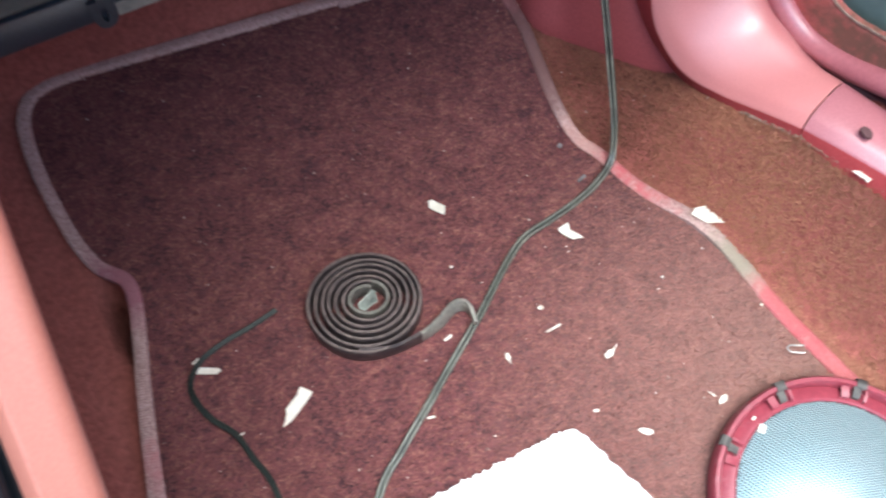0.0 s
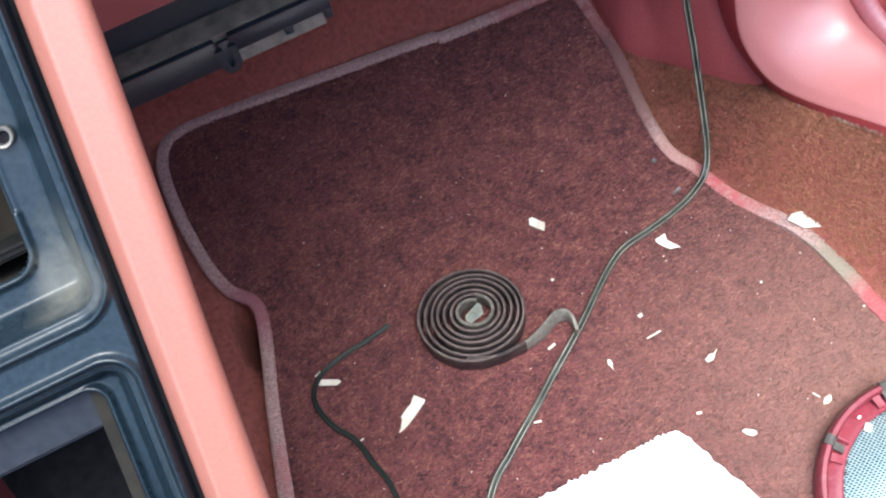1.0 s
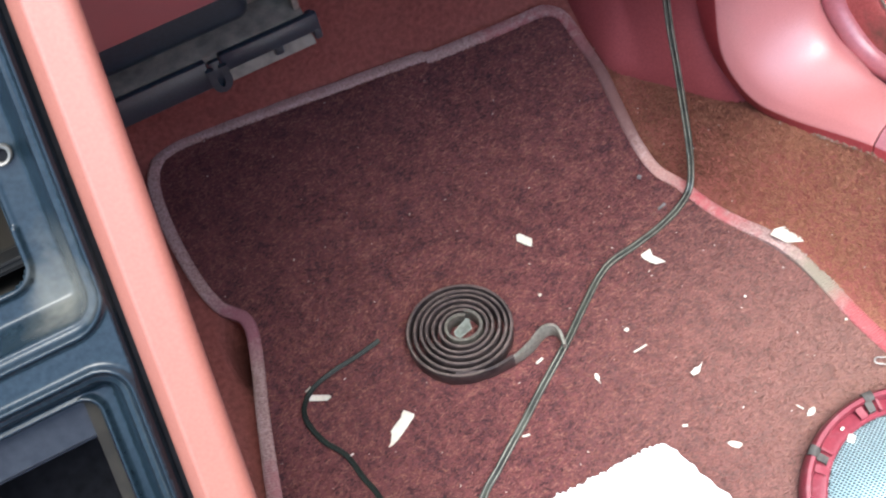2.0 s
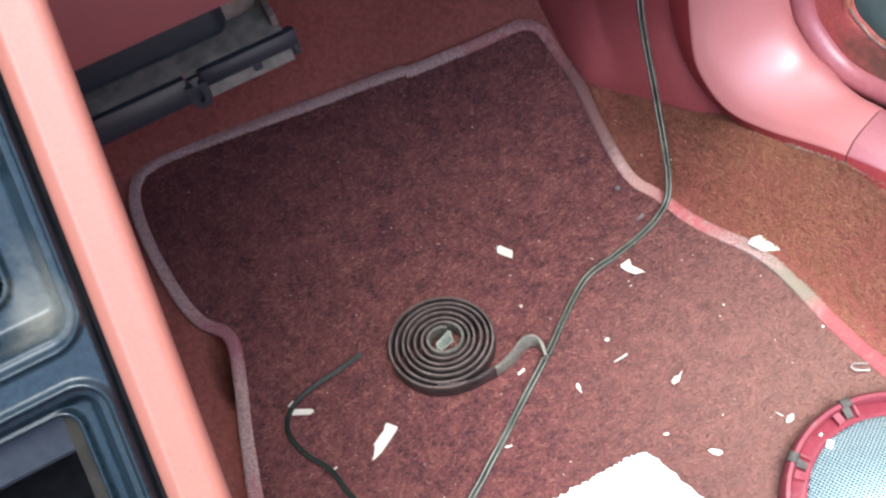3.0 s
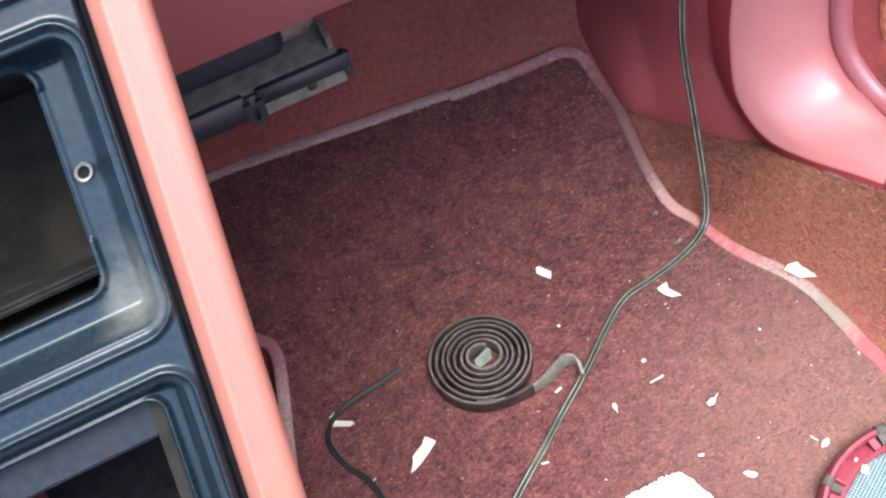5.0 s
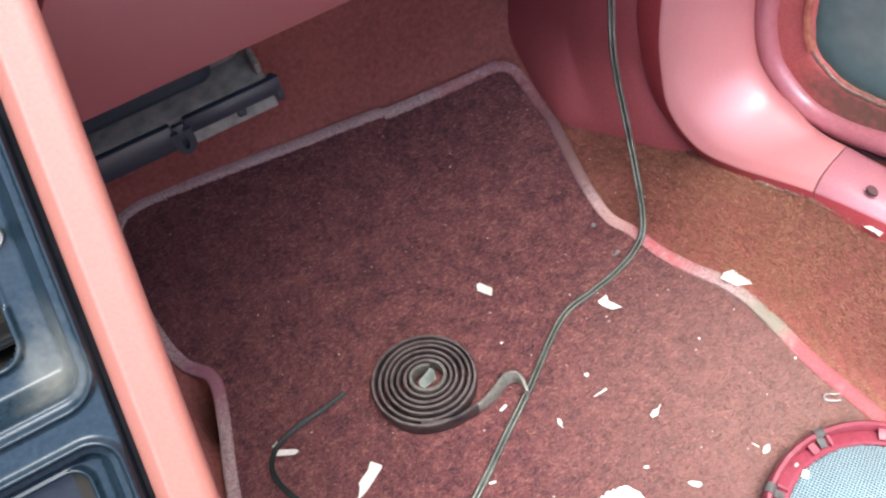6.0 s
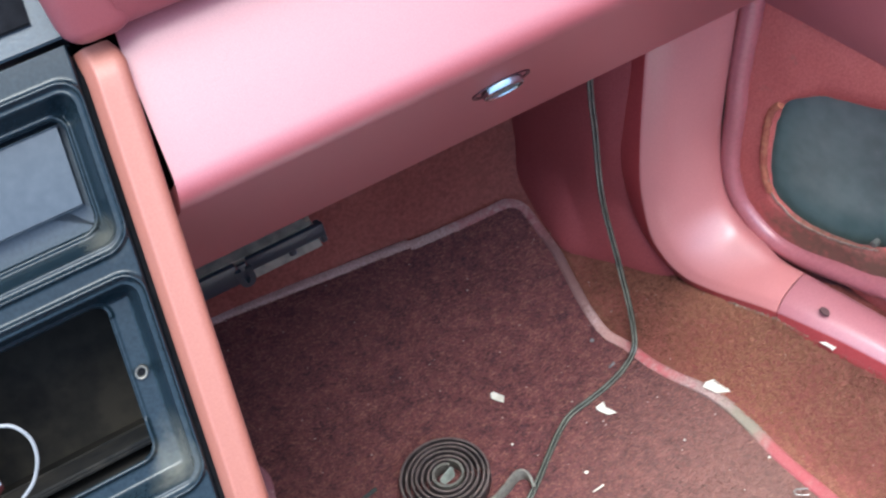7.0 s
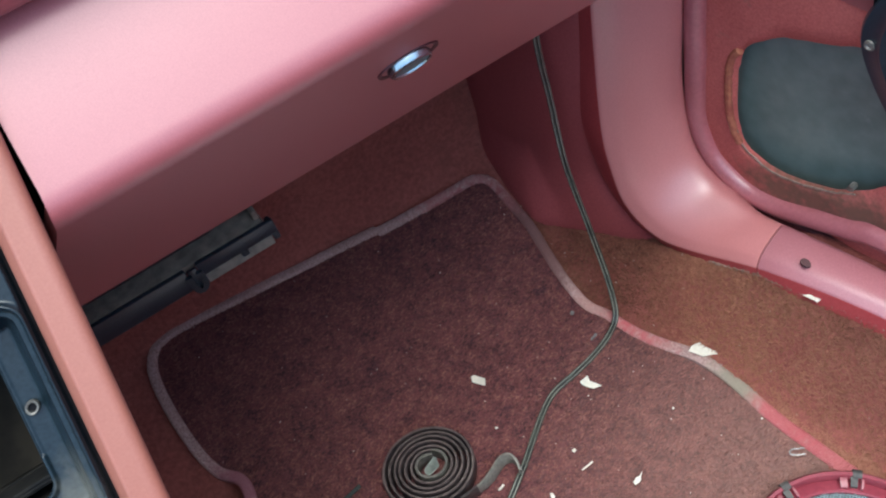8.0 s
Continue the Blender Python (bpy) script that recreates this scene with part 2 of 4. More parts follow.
M_SHELL = material("cab_lining", (0.30, 0.16, 0.14), (0.36, 0.20, 0.18), 0.8, 60, 4, 0.1, 0.3)


# dust lies in the lower corners of the bezel's wells
DUST = (0.36, 0.33, 0.25)
worn(M_BEZEL, [(0.0930, 0.1832, -0.009, DUST, 0.40, 0.4380), (0.085, 0.1812, -0.012, DUST, 0.25, 0.4360), (0.0965, 0.192, -0.013, DUST, 0.25, 0.447), (0.1072, 0.2515, -0.011, DUST, 0.35, 0.5065)], 0.010)
# ---- helpers of this scene ----
def smooth(t):
    t = min(1.0, max(0.0, t))
    return t * t * (3 - 2 * t)


def lerp(a, b, t):
    return a + (b - a) * t


def table(rows, v):
    """Smooth reading of y at v from sorted (v, y) rows."""
    if v <= rows[0][0]:
        return rows[0][1]
    for (a, p), (b, q) in zip(rows, rows[1:]):
        if v <= b:
            return lerp(p, q, (v - a) / (b - a))
    return rows[-1][1]


def spline(points, step):
    """Catmull-Rom through points, resampled at about step metres."""
    pts = [Vector(p) for p in points]
    pts = [pts[0] * 2 - pts[1], *pts, pts[-1] * 2 - pts[-2]]
    out = []
    for a, b, c, d in zip(pts, pts[1:], pts[2:], pts[3:]):
        k = max(2, int((c - b).length / step))
        for i in range(k):
            t = i / k
            out.append(0.5 * (2 * b + (c - a) * t + (2 * a - 5 * b + 4 * c - d) * t * t + (3 * b - 3 * c + d - a) * t ** 3))
    out.append(pts[-2])
    return out


def thing(name, label, category, kind="", group="", at=(0, 0, 0)):
    ob = new(name)
    ob.location = at
    return tagged(ob, label, category, group, kind)


def finish(name, bm, mat, parent=None, label="", soft=True):
    bmesh.ops.recalc_face_normals(bm, faces=bm.faces)
    me = bpy.data.meshes.new(name)
    bm.to_mesh(me)
    bm.free()
    me.materials.append(mat)
    for p in me.polygons:
        p.use_smooth = soft
    if soft:
        me.set_sharp_from_angle(angle=radians(40))
    ob = new(name, me)
    if parent:
        ob.parent = parent
        ob.matrix_parent_inverse = Matrix.Translation(-parent.location)
    return tagged(ob, label)


part = finish


def sheet(rows, closed=False, thick=0.0, up=(0, 0, 1)):
    """A bmesh surface through a grid of points; thick adds a back and side walls along its normals."""
    bm = bmesh.new()
    grid = [[bm.verts.new(p) for p in row] for row in rows]
    for r0, r1 in zip(grid, grid[1:]):
        k = len(r0)
        for i in range(k if closed else k - 1):
            bm.faces.new((r0[i], r0[(i + 1) % k], r1[(i + 1) % k], r1[i]))
    if thick:
        bm.normal_update()
        s = sum((f.normal for f in bm.faces), Vector()).dot(Vector(up))
        if s < 0:
            bmesh.ops.reverse_faces(bm, faces=bm.faces)
        bm.normal_update()
        bmesh.ops.solidify(bm, geom=bm.faces[:], thickness=thick)
    return bm


def box(x0, x1, y0, y1, z0, z1, bevel=0.0, seg=2):
    bm = bmesh.new()
    bmesh.ops.create_cube(bm, size=1)
    for v in bm.verts:
        v.co = Vector((lerp(x0, x1, v.co.x + 0.5), lerp(y0, y1, v.co.y + 0.5), lerp(z0, z1, v.co.z + 0.5)))
    if bevel:
        bmesh.ops.bevel(bm, geom=bm.edges[:], offset=bevel, segments=seg, profile=0.5, affect="EDGES")
    return bm


def join(*bms):
    out = bmesh.new()
    for b in bms:
        me = bpy.data.meshes.new("tmp")
        b.to_mesh(me)
        b.free()
        out.from_mesh(me)
        bpy.data.meshes.remove(me)
    return out


def sweep(path, profile, up=(0, 0, 1), cap=True):
    """Carry a closed profile of (side, height) pairs along a path; up gives its height direction, per point if a list."""
    rows = []
    for i, p in enumerate(path):
        d = (path[min(i + 1, len(path) - 1)] - path[max(i - 1, 0)]).normalized()
        u = Vector(up[i] if isinstance(up, list) else up)
        side = d.cross(u).normalized()
        u = side.cross(d).normalized()
        rows.append([p + side * a + u * b for a, b in profile])
    bm = sheet(rows, closed=True)
    if cap:
        bm.verts.ensure_lookup_table()
        k = len(profile)
        bm.faces.new(bm.verts[:k])
        bm.faces.new(bm.verts[-k:])
    return bm


def ring(r, k=8, cx=0.0, cy=0.0, sy=1.0):
    return [(cx + r * math.cos(2 * math.pi * i / k), cy + r * sy * math.sin(2 * math.pi * i / k)) for i in range(k)]


# ---- the floor's shape ----
SILL_X = [(-0.60, 0.74), (-0.35, 0.705), (0.04, 0.615), (0.145, 0.585), (0.242, 0.551), (0.321, 0.527), (0.36, 0.518), (0.40, 0.505), (0.53, 0.455)]
SILL_Z = [(0.145, 0.092), (0.242, 0.080), (0.321, 0.042), (0.38, 0.016), (0.42, 0.0)]


def hollow(x, y):
    """A hollow sunk into the carpet so the gap by the mat's curled edge falls dark."""
    return 0.17 * math.exp(-((x - 0.0735) / 0.0078) ** 2 - ((y - 0.364) / 0.019) ** 2)


def floor_z(x, y):
    z = -hollow(x, y)
    if y > 0.36:
        z += 0.056 * ((min(y, 0.545) - 0.36) / 0.18) ** 1.25
    if y > 0.53:
        z += 5.0 * (y - 0.53) * smooth((y - 0.53) / 0.03)
    z += 0.20 * smooth((0.055 - x) / 0.20)
    edge = table(SILL_X, y)
    z += table(SILL_Z, y) * smooth((x - edge + 0.075) / 0.08)
    return z


XS = np.concatenate([np.linspace(-0.30, 0.03, 34)[:-1], np.linspace(0.03, 0.11, 33)[:-1], np.linspace(0.11, 0.80, 70)])
YS = np.concatenate([np.linspace(-0.9, 0.0, 30)[:-1], np.linspace(0.0, 0.52, 53)[:-1], np.linspace(0.52, 0.66, 71)])
rows = [[(x, y, floor_z(x, y) - 0.006 * smooth((0.50 - x) / 0.05) * smooth((0.54 - y) / 0.02) + 0.0012 * noise.noise(Vector((x * 40, y * 40, 0)))) for x in XS] for y in YS]
floor = finish("floor", sheet(rows), M_CARPET)
tagged(floor, "sun-faded orange-red cut-pile carpet over footwell and firewall", "carpet", kind="structure")

# ---- floor mat with its bound edge ----
LEFT = [(0.030, 0.05), (0.042, 0.19), (0.052, 0.236), (0.063, 0.278), (0.0725, 0.313), (0.0800, 0.340), (0.0868, 0.366), (0.0875, 0.380), (0.0830, 0.3915), (0.0730, 0.4030), (0.0655, 0.4245), (0.0620, 0.4550), (0.0615, 0.4820), (0.0635, 0.5060), (0.0695, 0.5230), (0.0810, 0.5325), (0.0970, 0.5350)]
RIGHT = [(0.522, 0.03), (0.5069, 0.106), (0.4999, 0.1395), (0.4959, 0.1667), (0.494, 0.1978), (0.4900, 0.2225), (0.4820, 0.2470), (0.4706, 0.2675), (0.4580, 0.2944), (0.4495, 0.3250), (0.4416, 0.3420), (0.4400, 0.3600), (0.4405, 0.3840), (0.4425, 0.4075), (0.4455, 0.4420), (0.4432, 0.4738), (0.4412, 0.4930), (0.4350, 0.5060), (0.4210, 0.5115)]


def resample(points, k):
    p = spline([(x, y, 0) for x, y in points], 0.004)
    d = [0.0]
    for a, b in zip(p, p[1:]):
        d.append(d[-1] + (b - a).length)
    return [(float(np.interp(s, d, [q.x for q in p])), float(np.interp(s, d, [q.y for q in p]))) for s in np.linspace(0, d[-1], k)]


def mat_lift(x, y):
    """The rear part of the tunnel-side edge stands off the carpet."""
    return hollow(x, y) + (0.010 + 0.010 * math.exp(-((y - 0.370) / 0.022) ** 2)) * smooth((0.115 - x) / 0.05) * smooth((0.405 - y) / 0.03) * smooth((y - 0.12) / 0.2)


def mat_z(x, y):
    return floor_z(x, y) + mat_lift(x, y) + 0.0015 * noise.noise(Vector((x * 14, y * 14, 3)))


def top_sag(t, y):
    """The mat's far edge dips between its corners."""
    return 0.0030 * math.sin(math.pi * min(1.0, max(0.0, t)) ** 2.2) * smooth((y - 0.46) / 0.07)


L2, R2 = resample(LEFT, 150), resample(RIGHT, 150)
rows = []
for (lx, ly), (rx, ry) in zip(L2, R2):
    row = []
    for i in range(91):
        t = i / 90
        x, y = lerp(lx, rx, t), lerp(ly, ry, t) - top_sag(t, ly)
        row.append((x, y, mat_z(x, y) + 0.0006 * noise.noise(Vector((x * 160, y * 160, 1)))))
    rows.append(row)
floor_mat = thing("floor_mat", "dark red pile carpet floor mat with worn woven edge binding", "floor mat")
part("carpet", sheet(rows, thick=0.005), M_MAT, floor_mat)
top_edge = [(lerp(L2[-1][0], R2[-1][0], i / 40), lerp(L2[-1][1], R2[-1][1], i / 40) - top_sag(i / 40, L2[-1][1])) for i in range(1, 40)]
loop = L2 + top_edge + R2[::-1]
edge = spline([(x, y, mat_z(x, y)) for x, y in loop[::3] + loop[-1:]], 0.0006)
BAND = [(-0.0065, -0.003), (-0.0063, 0.0014), (-0.0045, 0.0027), (0.0, 0.0031), (0.0045, 0.0027), (0.0063, 0.0014), (0.0065, -0.003)]
woven = sweep(edge, BAND)
woven.verts.ensure_lookup_table()
for i, v in enumerate(woven.verts):
    j, k = divmod(i, len(BAND))
    side = (v.co - edge[j]).to_2d()
    outer = side.dot(edge[j].to_2d() - Vector((0.27, 0.30))) > 0
    if outer == (j > len(edge) * 0.55):
        side *= -lerp(0.08, 0.42, smooth((edge[j].y - 0.20) / 0.12))
        v.co += side.to_3d()
    if 0 < k < 6:
        v.co.z += 0.00045 * math.sin(2 * math.pi * (j * 0.0006 / 0.0018 + k * 0.17)) + 0.0006 * noise.noise(v.co * 60)
part("binding", woven, M_BIND, floor_mat, "greyed woven binding, worn red in places")


def pile(name, mat, parent, count, place, length, seed, spread=0.6, rise=0.12, label=""):
    """Many short leaning tufts as one mesh; place gives (x, y, z) or None for a pair of random numbers."""
    rnd = np.random.RandomState(seed)
    roots = []
    while len(roots) < count:
        for a, b in rnd.rand(count, 2):
            p = place(a, b)
            if p:
                roots.append(p)
    roots = np.array(roots[:count])
    k = len(roots)
    ang = np.where(rnd.rand(k) < 0.5, 0.0, np.pi) + rnd.randn(k) * spread
    lean = np.stack([np.cos(ang), np.sin(ang), rise + 0.5 * rnd.rand(k)], 1)
    lean *= (length * (0.5 + rnd.rand(k)) / np.linalg.norm(lean, axis=1))[:, None]
    side = np.stack([-np.sin(ang), np.cos(ang), 0 * ang], 1) * (0.00020 + 0.00026 * rnd.rand(k))[:, None]
    verts = np.stack([roots - side, roots + side, roots + lean * 0.6 + side * 0.8 + [0, 0, 0.0004], roots + lean], 1).reshape(-1, 3)
    base = np.arange(k)[:, None] * 4
    faces = np.concatenate([base + [0, 1, 2], base + [0, 2, 3]]).tolist()
    me = bpy.data.meshes.new(name)
    me.from_pydata(verts.tolist(), [], faces)
    me.materials.append(mat)
    ob = new(name, me)
    ob.parent = parent
    return tagged(ob, label, kind="stuff")


def on_mat(a, b):
    j = min(148, int(a * 149))
    f = a * 149 - j
    lx, ly = lerp(L2[j][0], L2[j + 1][0], f), lerp(L2[j][1], L2[j + 1][1], f)
    rx, ry = lerp(R2[j][0], R2[j + 1][0], f), lerp(R2[j][1], R2[j + 1][1], f)
    x, y = lerp(lx, rx, b), lerp(ly, ry, b) - top_sag(b, ly)
    return (x, y, mat_z(x, y) - 0.0006) if y > 0.02 else None


def on_carpet(a, b):
    x, y = lerp(0.40, 0.62, a), lerp(-0.02, 0.475, b)
    return (x, y, floor_z(x, y) - 0.006 * smooth((0.50 - x) / 0.05) * smooth((0.54 - y) / 0.02) - 0.0003) if x > table(RIGHT_Y, y) and x < table(SILL_X, y) + 0.012 else None


RIGHT_Y = sorted((y, x) for x, y in RIGHT[:-2])
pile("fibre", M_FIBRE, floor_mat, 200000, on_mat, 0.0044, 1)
pile("carpet_tuft", M_TUFT, floor, 100000, on_carpet, 0.0034, 2, 1.6, 0.25)
lint = thing("lint", "tiny pale lint and paper crumbs strewn over mat", "lint", kind="stuff")
pile("speck", M_LINT, lint, 170, lambda a, b: (lambda p: p and (p[0], p[1], p[2] + 0.0026))(on_mat(a ** 1.4 * 0.98, b)), 0.0016, 5, 1.6)
pile("crumb", M_LINT, lint, 50, lambda a, b: (lambda p: p and (p[0], p[1], p[2] + 0.0022))(on_carpet(a, b)), 0.0018, 6, 1.6)


# ---- dash and glove box ----
def extrude_x(profile, x0, x1, k=2):
    rows = []
    for i in range(k):
        x = lerp(x0, x1, i / (k - 1))
        rows.append([(x, y, z) for y, z in profile])
    return rows


def round_profile(points, r, k=6):
    """Round the inner corners of a polyline of (y, z)."""
    out = [points[0]]
    for a, b, c in zip(points, points[1:], points[2:]):
        a, b, c = Vector(a), Vector(b), Vector(c)
        ra = min(r, (a - b).length * 0.45, (c - b).length * 0.45)
        p, q = b + (a - b).normalized() * ra, b + (c - b).normalized() * ra
        for i in range(k + 1):
            t = i / k
            m = p * (1 - t) ** 2 + b * 2 * t * (1 - t) + q * t * t
            out.append((m.x, m.y))
    out.append(points[-1])
    return out


GB = round_profile([(0.325, 0.572), (0.302, 0.559), (0.247, 0.510), (0.333, 0.367), (0.375, 0.372)], 0.012, 12)


def stack_edge(z):
    """How far right the centre stack's trim reaches at height z."""
    return 0.108 + 0.22 * (z - 0.39)


rows = []
for i in range(40):
    t = i / 39
    rows.append([(lerp(lerp(stack_edge(z) + 0.0060 - 0.0035 * smooth((z - 0.52) / 0.03), 0.09, smooth((0.492 - z) / 0.02)), 0.555, t), y, z) for y, z in GB])
glove_box = thing("glove_box", "padded red vinyl glove box door with a chrome latch", "glove box")
part("door_skin", sheet(rows, thick=0.010, up=(0, -1, 0)), M_VINYL, glove_box)
dash = thing("dashboard", "dark red vinyl dashboard pad above the glove box", "dashboard", kind="structure")
DP = round_profile([(0.80, 0.74), (0.42, 0.72), (0.300, 0.665), (0.281, 0.605), (0.2935, 0.5615), (0.36, 0.556)], 0.016, 6)
part("upper_pad", sheet(extrude_x(DP, 0.152, 0.62, 20), thick=0.01, up=(0, -1, 1)), M_VINYL, dash)
# black board paints the dark behind the glove box
part("backing", box(0.10, 0.56, 0.352, 0.362, 0.385, 0.56), M_DARK, dash)
# the underside is a darker red than the pad
part("underside", box(-0.2, 0.52, 0.362, 0.72, 0.378, 0.386, 0.002), M_DARK_RED, dash)
part("far_pad", box(-1.0, 0.09, 0.34, 0.80, 0.60, 0.735, 0.03, 4), M_VINYL, dash)
# latch set into the under-face, which leans 30 degrees from upright
LATCH = Matrix.Translation((0.3065, 0.2745, 0.4655)) @ pose(0, 0, 0, 30, 0, 0)


def oval(rx, rz, y, k=32):
    return [LATCH @ Vector((rx * math.cos(2 * math.pi * i / k), y, rz * math.sin(2 * math.pi * i / k))) for i in range(k)]


latch = part("latch", sheet([oval(0.0118, 0.0088, -0.001), oval(0.0116, 0.0085, -0.0042), oval(0.0108, 0.0077, -0.0050), oval(0.0100, 0.0069, -0.0048), oval(0.0097, 0.0065, -0.0040)], closed=True), M_CHROME, glove_box, "oval chrome push latch")
part("latch_face", sheet([oval(0.0098, 0.0066, -0.0041), oval(0.006, 0.004, -0.0035), oval(0.0005, 0.0004, -0.0034)], closed=True), M_LATCH, latch, "dull blue-grey latch face")
part("latch_recess", sheet([oval(0.0172, 0.0108, 0.0012), oval(0.0168, 0.0104, -0.0016), oval(0.0150, 0.0094, -0.0012), oval(0.0118, 0.0086, 0.003)], closed=True), M_DARK_RED, glove_box, "dark rim round the latch")

# ---- centre stack ----
O = Vector((0.1069, 0.1128, 0.3848))
U, V, N = Vector((-1, 0, 0)), Vector((0.154, 0.699, 0.699)), Vector((0, -0.707, 0.707))


def stack(u, v, w=0.0):
    return O + U * u + V * v + N * w


console = thing("centre_console", "black plastic centre stack bezel with salmon side trim", "console")
WIDE = [(-0.004, -0.035), (0.0018, -0.0050), (0.0014, -0.0025), (-0.0002, -0.0006), (-0.0030, 0.0), (-0.0098, 0.0002), (-0.0104, 0.0004), (-0.0111, 0.0002), (-0.0118, -0.0006), (-0.0150, -0.0046), (-0.0157, -0.0060), (-0.0160, -0.011), (-0.0160, -0.035)]
rows = []
for i in range(60):
    v = -0.22 + 0.478 * i / 59
    if i > 44:
        v = lerp(-0.22 + 0.478 * 44 / 59, 0.258, ((i - 44) / 15) ** 0.6)
    top = smooth((v - 0.245) / 0.013)
    rows.append([stack(-a + (0.0045 * top ** 3 if a > -0.004 else -0.0000 if a > -0.01 else 0.0022 * top), v, w - 0.0055 * top * (1 if w > -0.03 else 0)) for a, w in WIDE])
bar = sheet(rows)
bar.verts.ensure_lookup_table()
bar.faces.new(bar.verts[-len(WIDE):])
part("side_trim", bar, M_TRIM, console, "salmon painted trim bar")


def rounded(u, v, u0, u1, v0, v1, r):
    """Signed distance to a rounded rectangle, negative inside."""
    qu, qv = abs(u - (u0 + u1) / 2) - (u1 - u0) / 2 + r, abs(v - (v0 + v1) / 2) - (v1 - v0) / 2 + r
    return math.hypot(max(qu, 0), max(qv, 0)) + min(max(qu, qv), 0) - r


def bezel_w(u, v):
    """Relief of the bezel: ridged rims, sloped wells, flat flanges; None where it is open."""
    w = -0.005 - 0.014 * smooth((0.0190 - u) / 0.0014)
    for u0, v0, v1, slope, depth, hole in ((0.0200, 0.181, 0.248, 0.010, 0.013, (0.031, 0.192, 0.238)), (0.0205, 0.0775, 0.1685, 0.0085, 0.012, (0.0385, 0.0945, 0.161)), (0.0215, -0.090, 0.0640, 0.0070, 0.010, (0.0335, -0.078, 0.0555))):
        d = rounded(u, v, u0, 0.215, v0, v1, 0.009)
        w += 0.0021 * math.exp(-((d - 0.0014) / 0.0010) ** 2) + 0.0015 * math.exp(-((d + 0.0022) / 0.0008) ** 2)
        w -= depth * smooth(-d / slope)
        h = rounded(u, v, hole[0], 0.205, hole[1], hole[2], 0.005)
        w += 0.0022 * math.exp(-((h - 0.0015) / 0.0010) ** 2) * (1 if v < 0.11 or v > 0.155 else 0.35)
        if h < 0:
            return None
    return w


us = np.concatenate([np.arange(0.0176, 0.0365, 0.00042), np.arange(0.0365, 0.085, 0.00075), np.arange(0.085, 0.26, 0.004)])
vs = np.arange(-0.12, 0.262, 0.00062)
index, verts, faces = {}, [], []
for j, v in enumerate(vs):
    for i, u in enumerate(us):
        w = bezel_w(u, v)
        if w is not None:
            index[i, j] = len(verts)
            verts.append(tuple(stack(u, v, w)))
for j in range(len(vs) - 1):
    for i in range(len(us) - 1):
        quad = [index.get(q) for q in ((i, j), (i + 1, j), (i + 1, j + 1), (i, j + 1))]
        if None not in quad:
            faces.append(quad)
me = bpy.data.meshes.new("bezel")
me.from_pydata(verts, [], faces)
me.materials.append(M_BEZEL)
me.polygons.foreach_set("use_smooth", [True] * len(faces))
bezel = new("bezel", me)
bezel.parent = console


def well(name, u0, u1, v0, v1, deep, mat, label=""):
    """Walls and floor of a pocket behind the bezel."""
    loops = []
    for w, s in ((-0.016, 0.0), (-0.020, 0.0), (-deep, 0.001), (-deep, 0.03)):
        loops.append([stack(a, b, w) for a, b in ((u0 + s, v0 + s), (u1 - s, v0 + s), (u1 - s, v1 - s), (u0 + s, v1 - s))])
    bm = sheet(loops, closed=True)
    bm.verts.ensure_lookup_table()
    bm.faces.new(bm.verts[-4:])
    return part(name, bm, mat, console, label, soft=False)


well("upper_pocket", 0.030, 0.206, 0.191, 0.239, 0.030, M_BLACK)
well("radio_slot", 0.0375, 0.206, 0.0935, 0.162, 0.10, M_SLOT, "empty radio slot with dust and painted shade inside")
# walls painted near-black for the shade inside the lower slot
well("lower_slot", 0.0325, 0.206, -0.079, 0.0565, 0.12, M_DARK, "empty lower slot with its shade painted black inside")


def slab(u0, u1, v0, v1, w0, w1, soft=0.0008):
    bm = box(0, 1, 0, 1, 0, 1)
    for q in bm.verts:
        q.co = stack(lerp(u0, u1, q.co.x), lerp(v0, v1, q.co.y), lerp(w0, w1, q.co.z))
    bmesh.ops.bevel(bm, geom=bm.edges[:], offset=soft, segments=3, profile=0.5, affect="EDGES")
    return bm


part("blank_plate", slab(0.0345, 0.20, 0.203, 0.236, -0.028, -0.020), M_GLOSS, console, "glossy grey blanking plate")
part("slot_shelf", slab(0.038, 0.20, 0.0992, 0.1008, -0.05, -0.0185), M_SLOT, console)
part("slot_plate", slab(0.0375, 0.205, 0.0425, 0.0575, -0.0235, -0.0215), M_PLATE, console, "flat dark plate in the lower slot")
# black bar put in as the shade between bezel and trim
part("gap_shade", slab(0.0161, 0.0179, -0.20, 0.256, -0.035, -0.0115, 0.0003), M_DARK, console, "black strip painting the shade in the gap beside the trim bar")
part("slot_bracket", slab(0.0335, 0.0370, -0.07, 0.0555, -0.05, -0.019), M_SLOT, console, "dusty inner bracket")
part("upper_bezel", slab(0.020, 0.26, 0.266, 0.40, -0.03, -0.008), M_BLACK, console)
# black slab stands in for the shade of the vent
part("vent_shade", slab(0.030, 0.25, 0.275, 0.36, -0.0085, -0.0065), M_DARK, console)
part("lower_panel", slab(-0.0, 0.26, -0.26, -0.115, -0.06, -0.012), M_BLACK, console)


def disc(u, v, w, rs, mat, name, label=""):
    rows = [[stack(u + r * math.cos(2 * math.pi * i / 20), v + r * math.sin(2 * math.pi * i / 20), w + h) for i in range(20)] for r, h in rs]
    return part(name, sheet(rows, closed=True), mat, console, label)


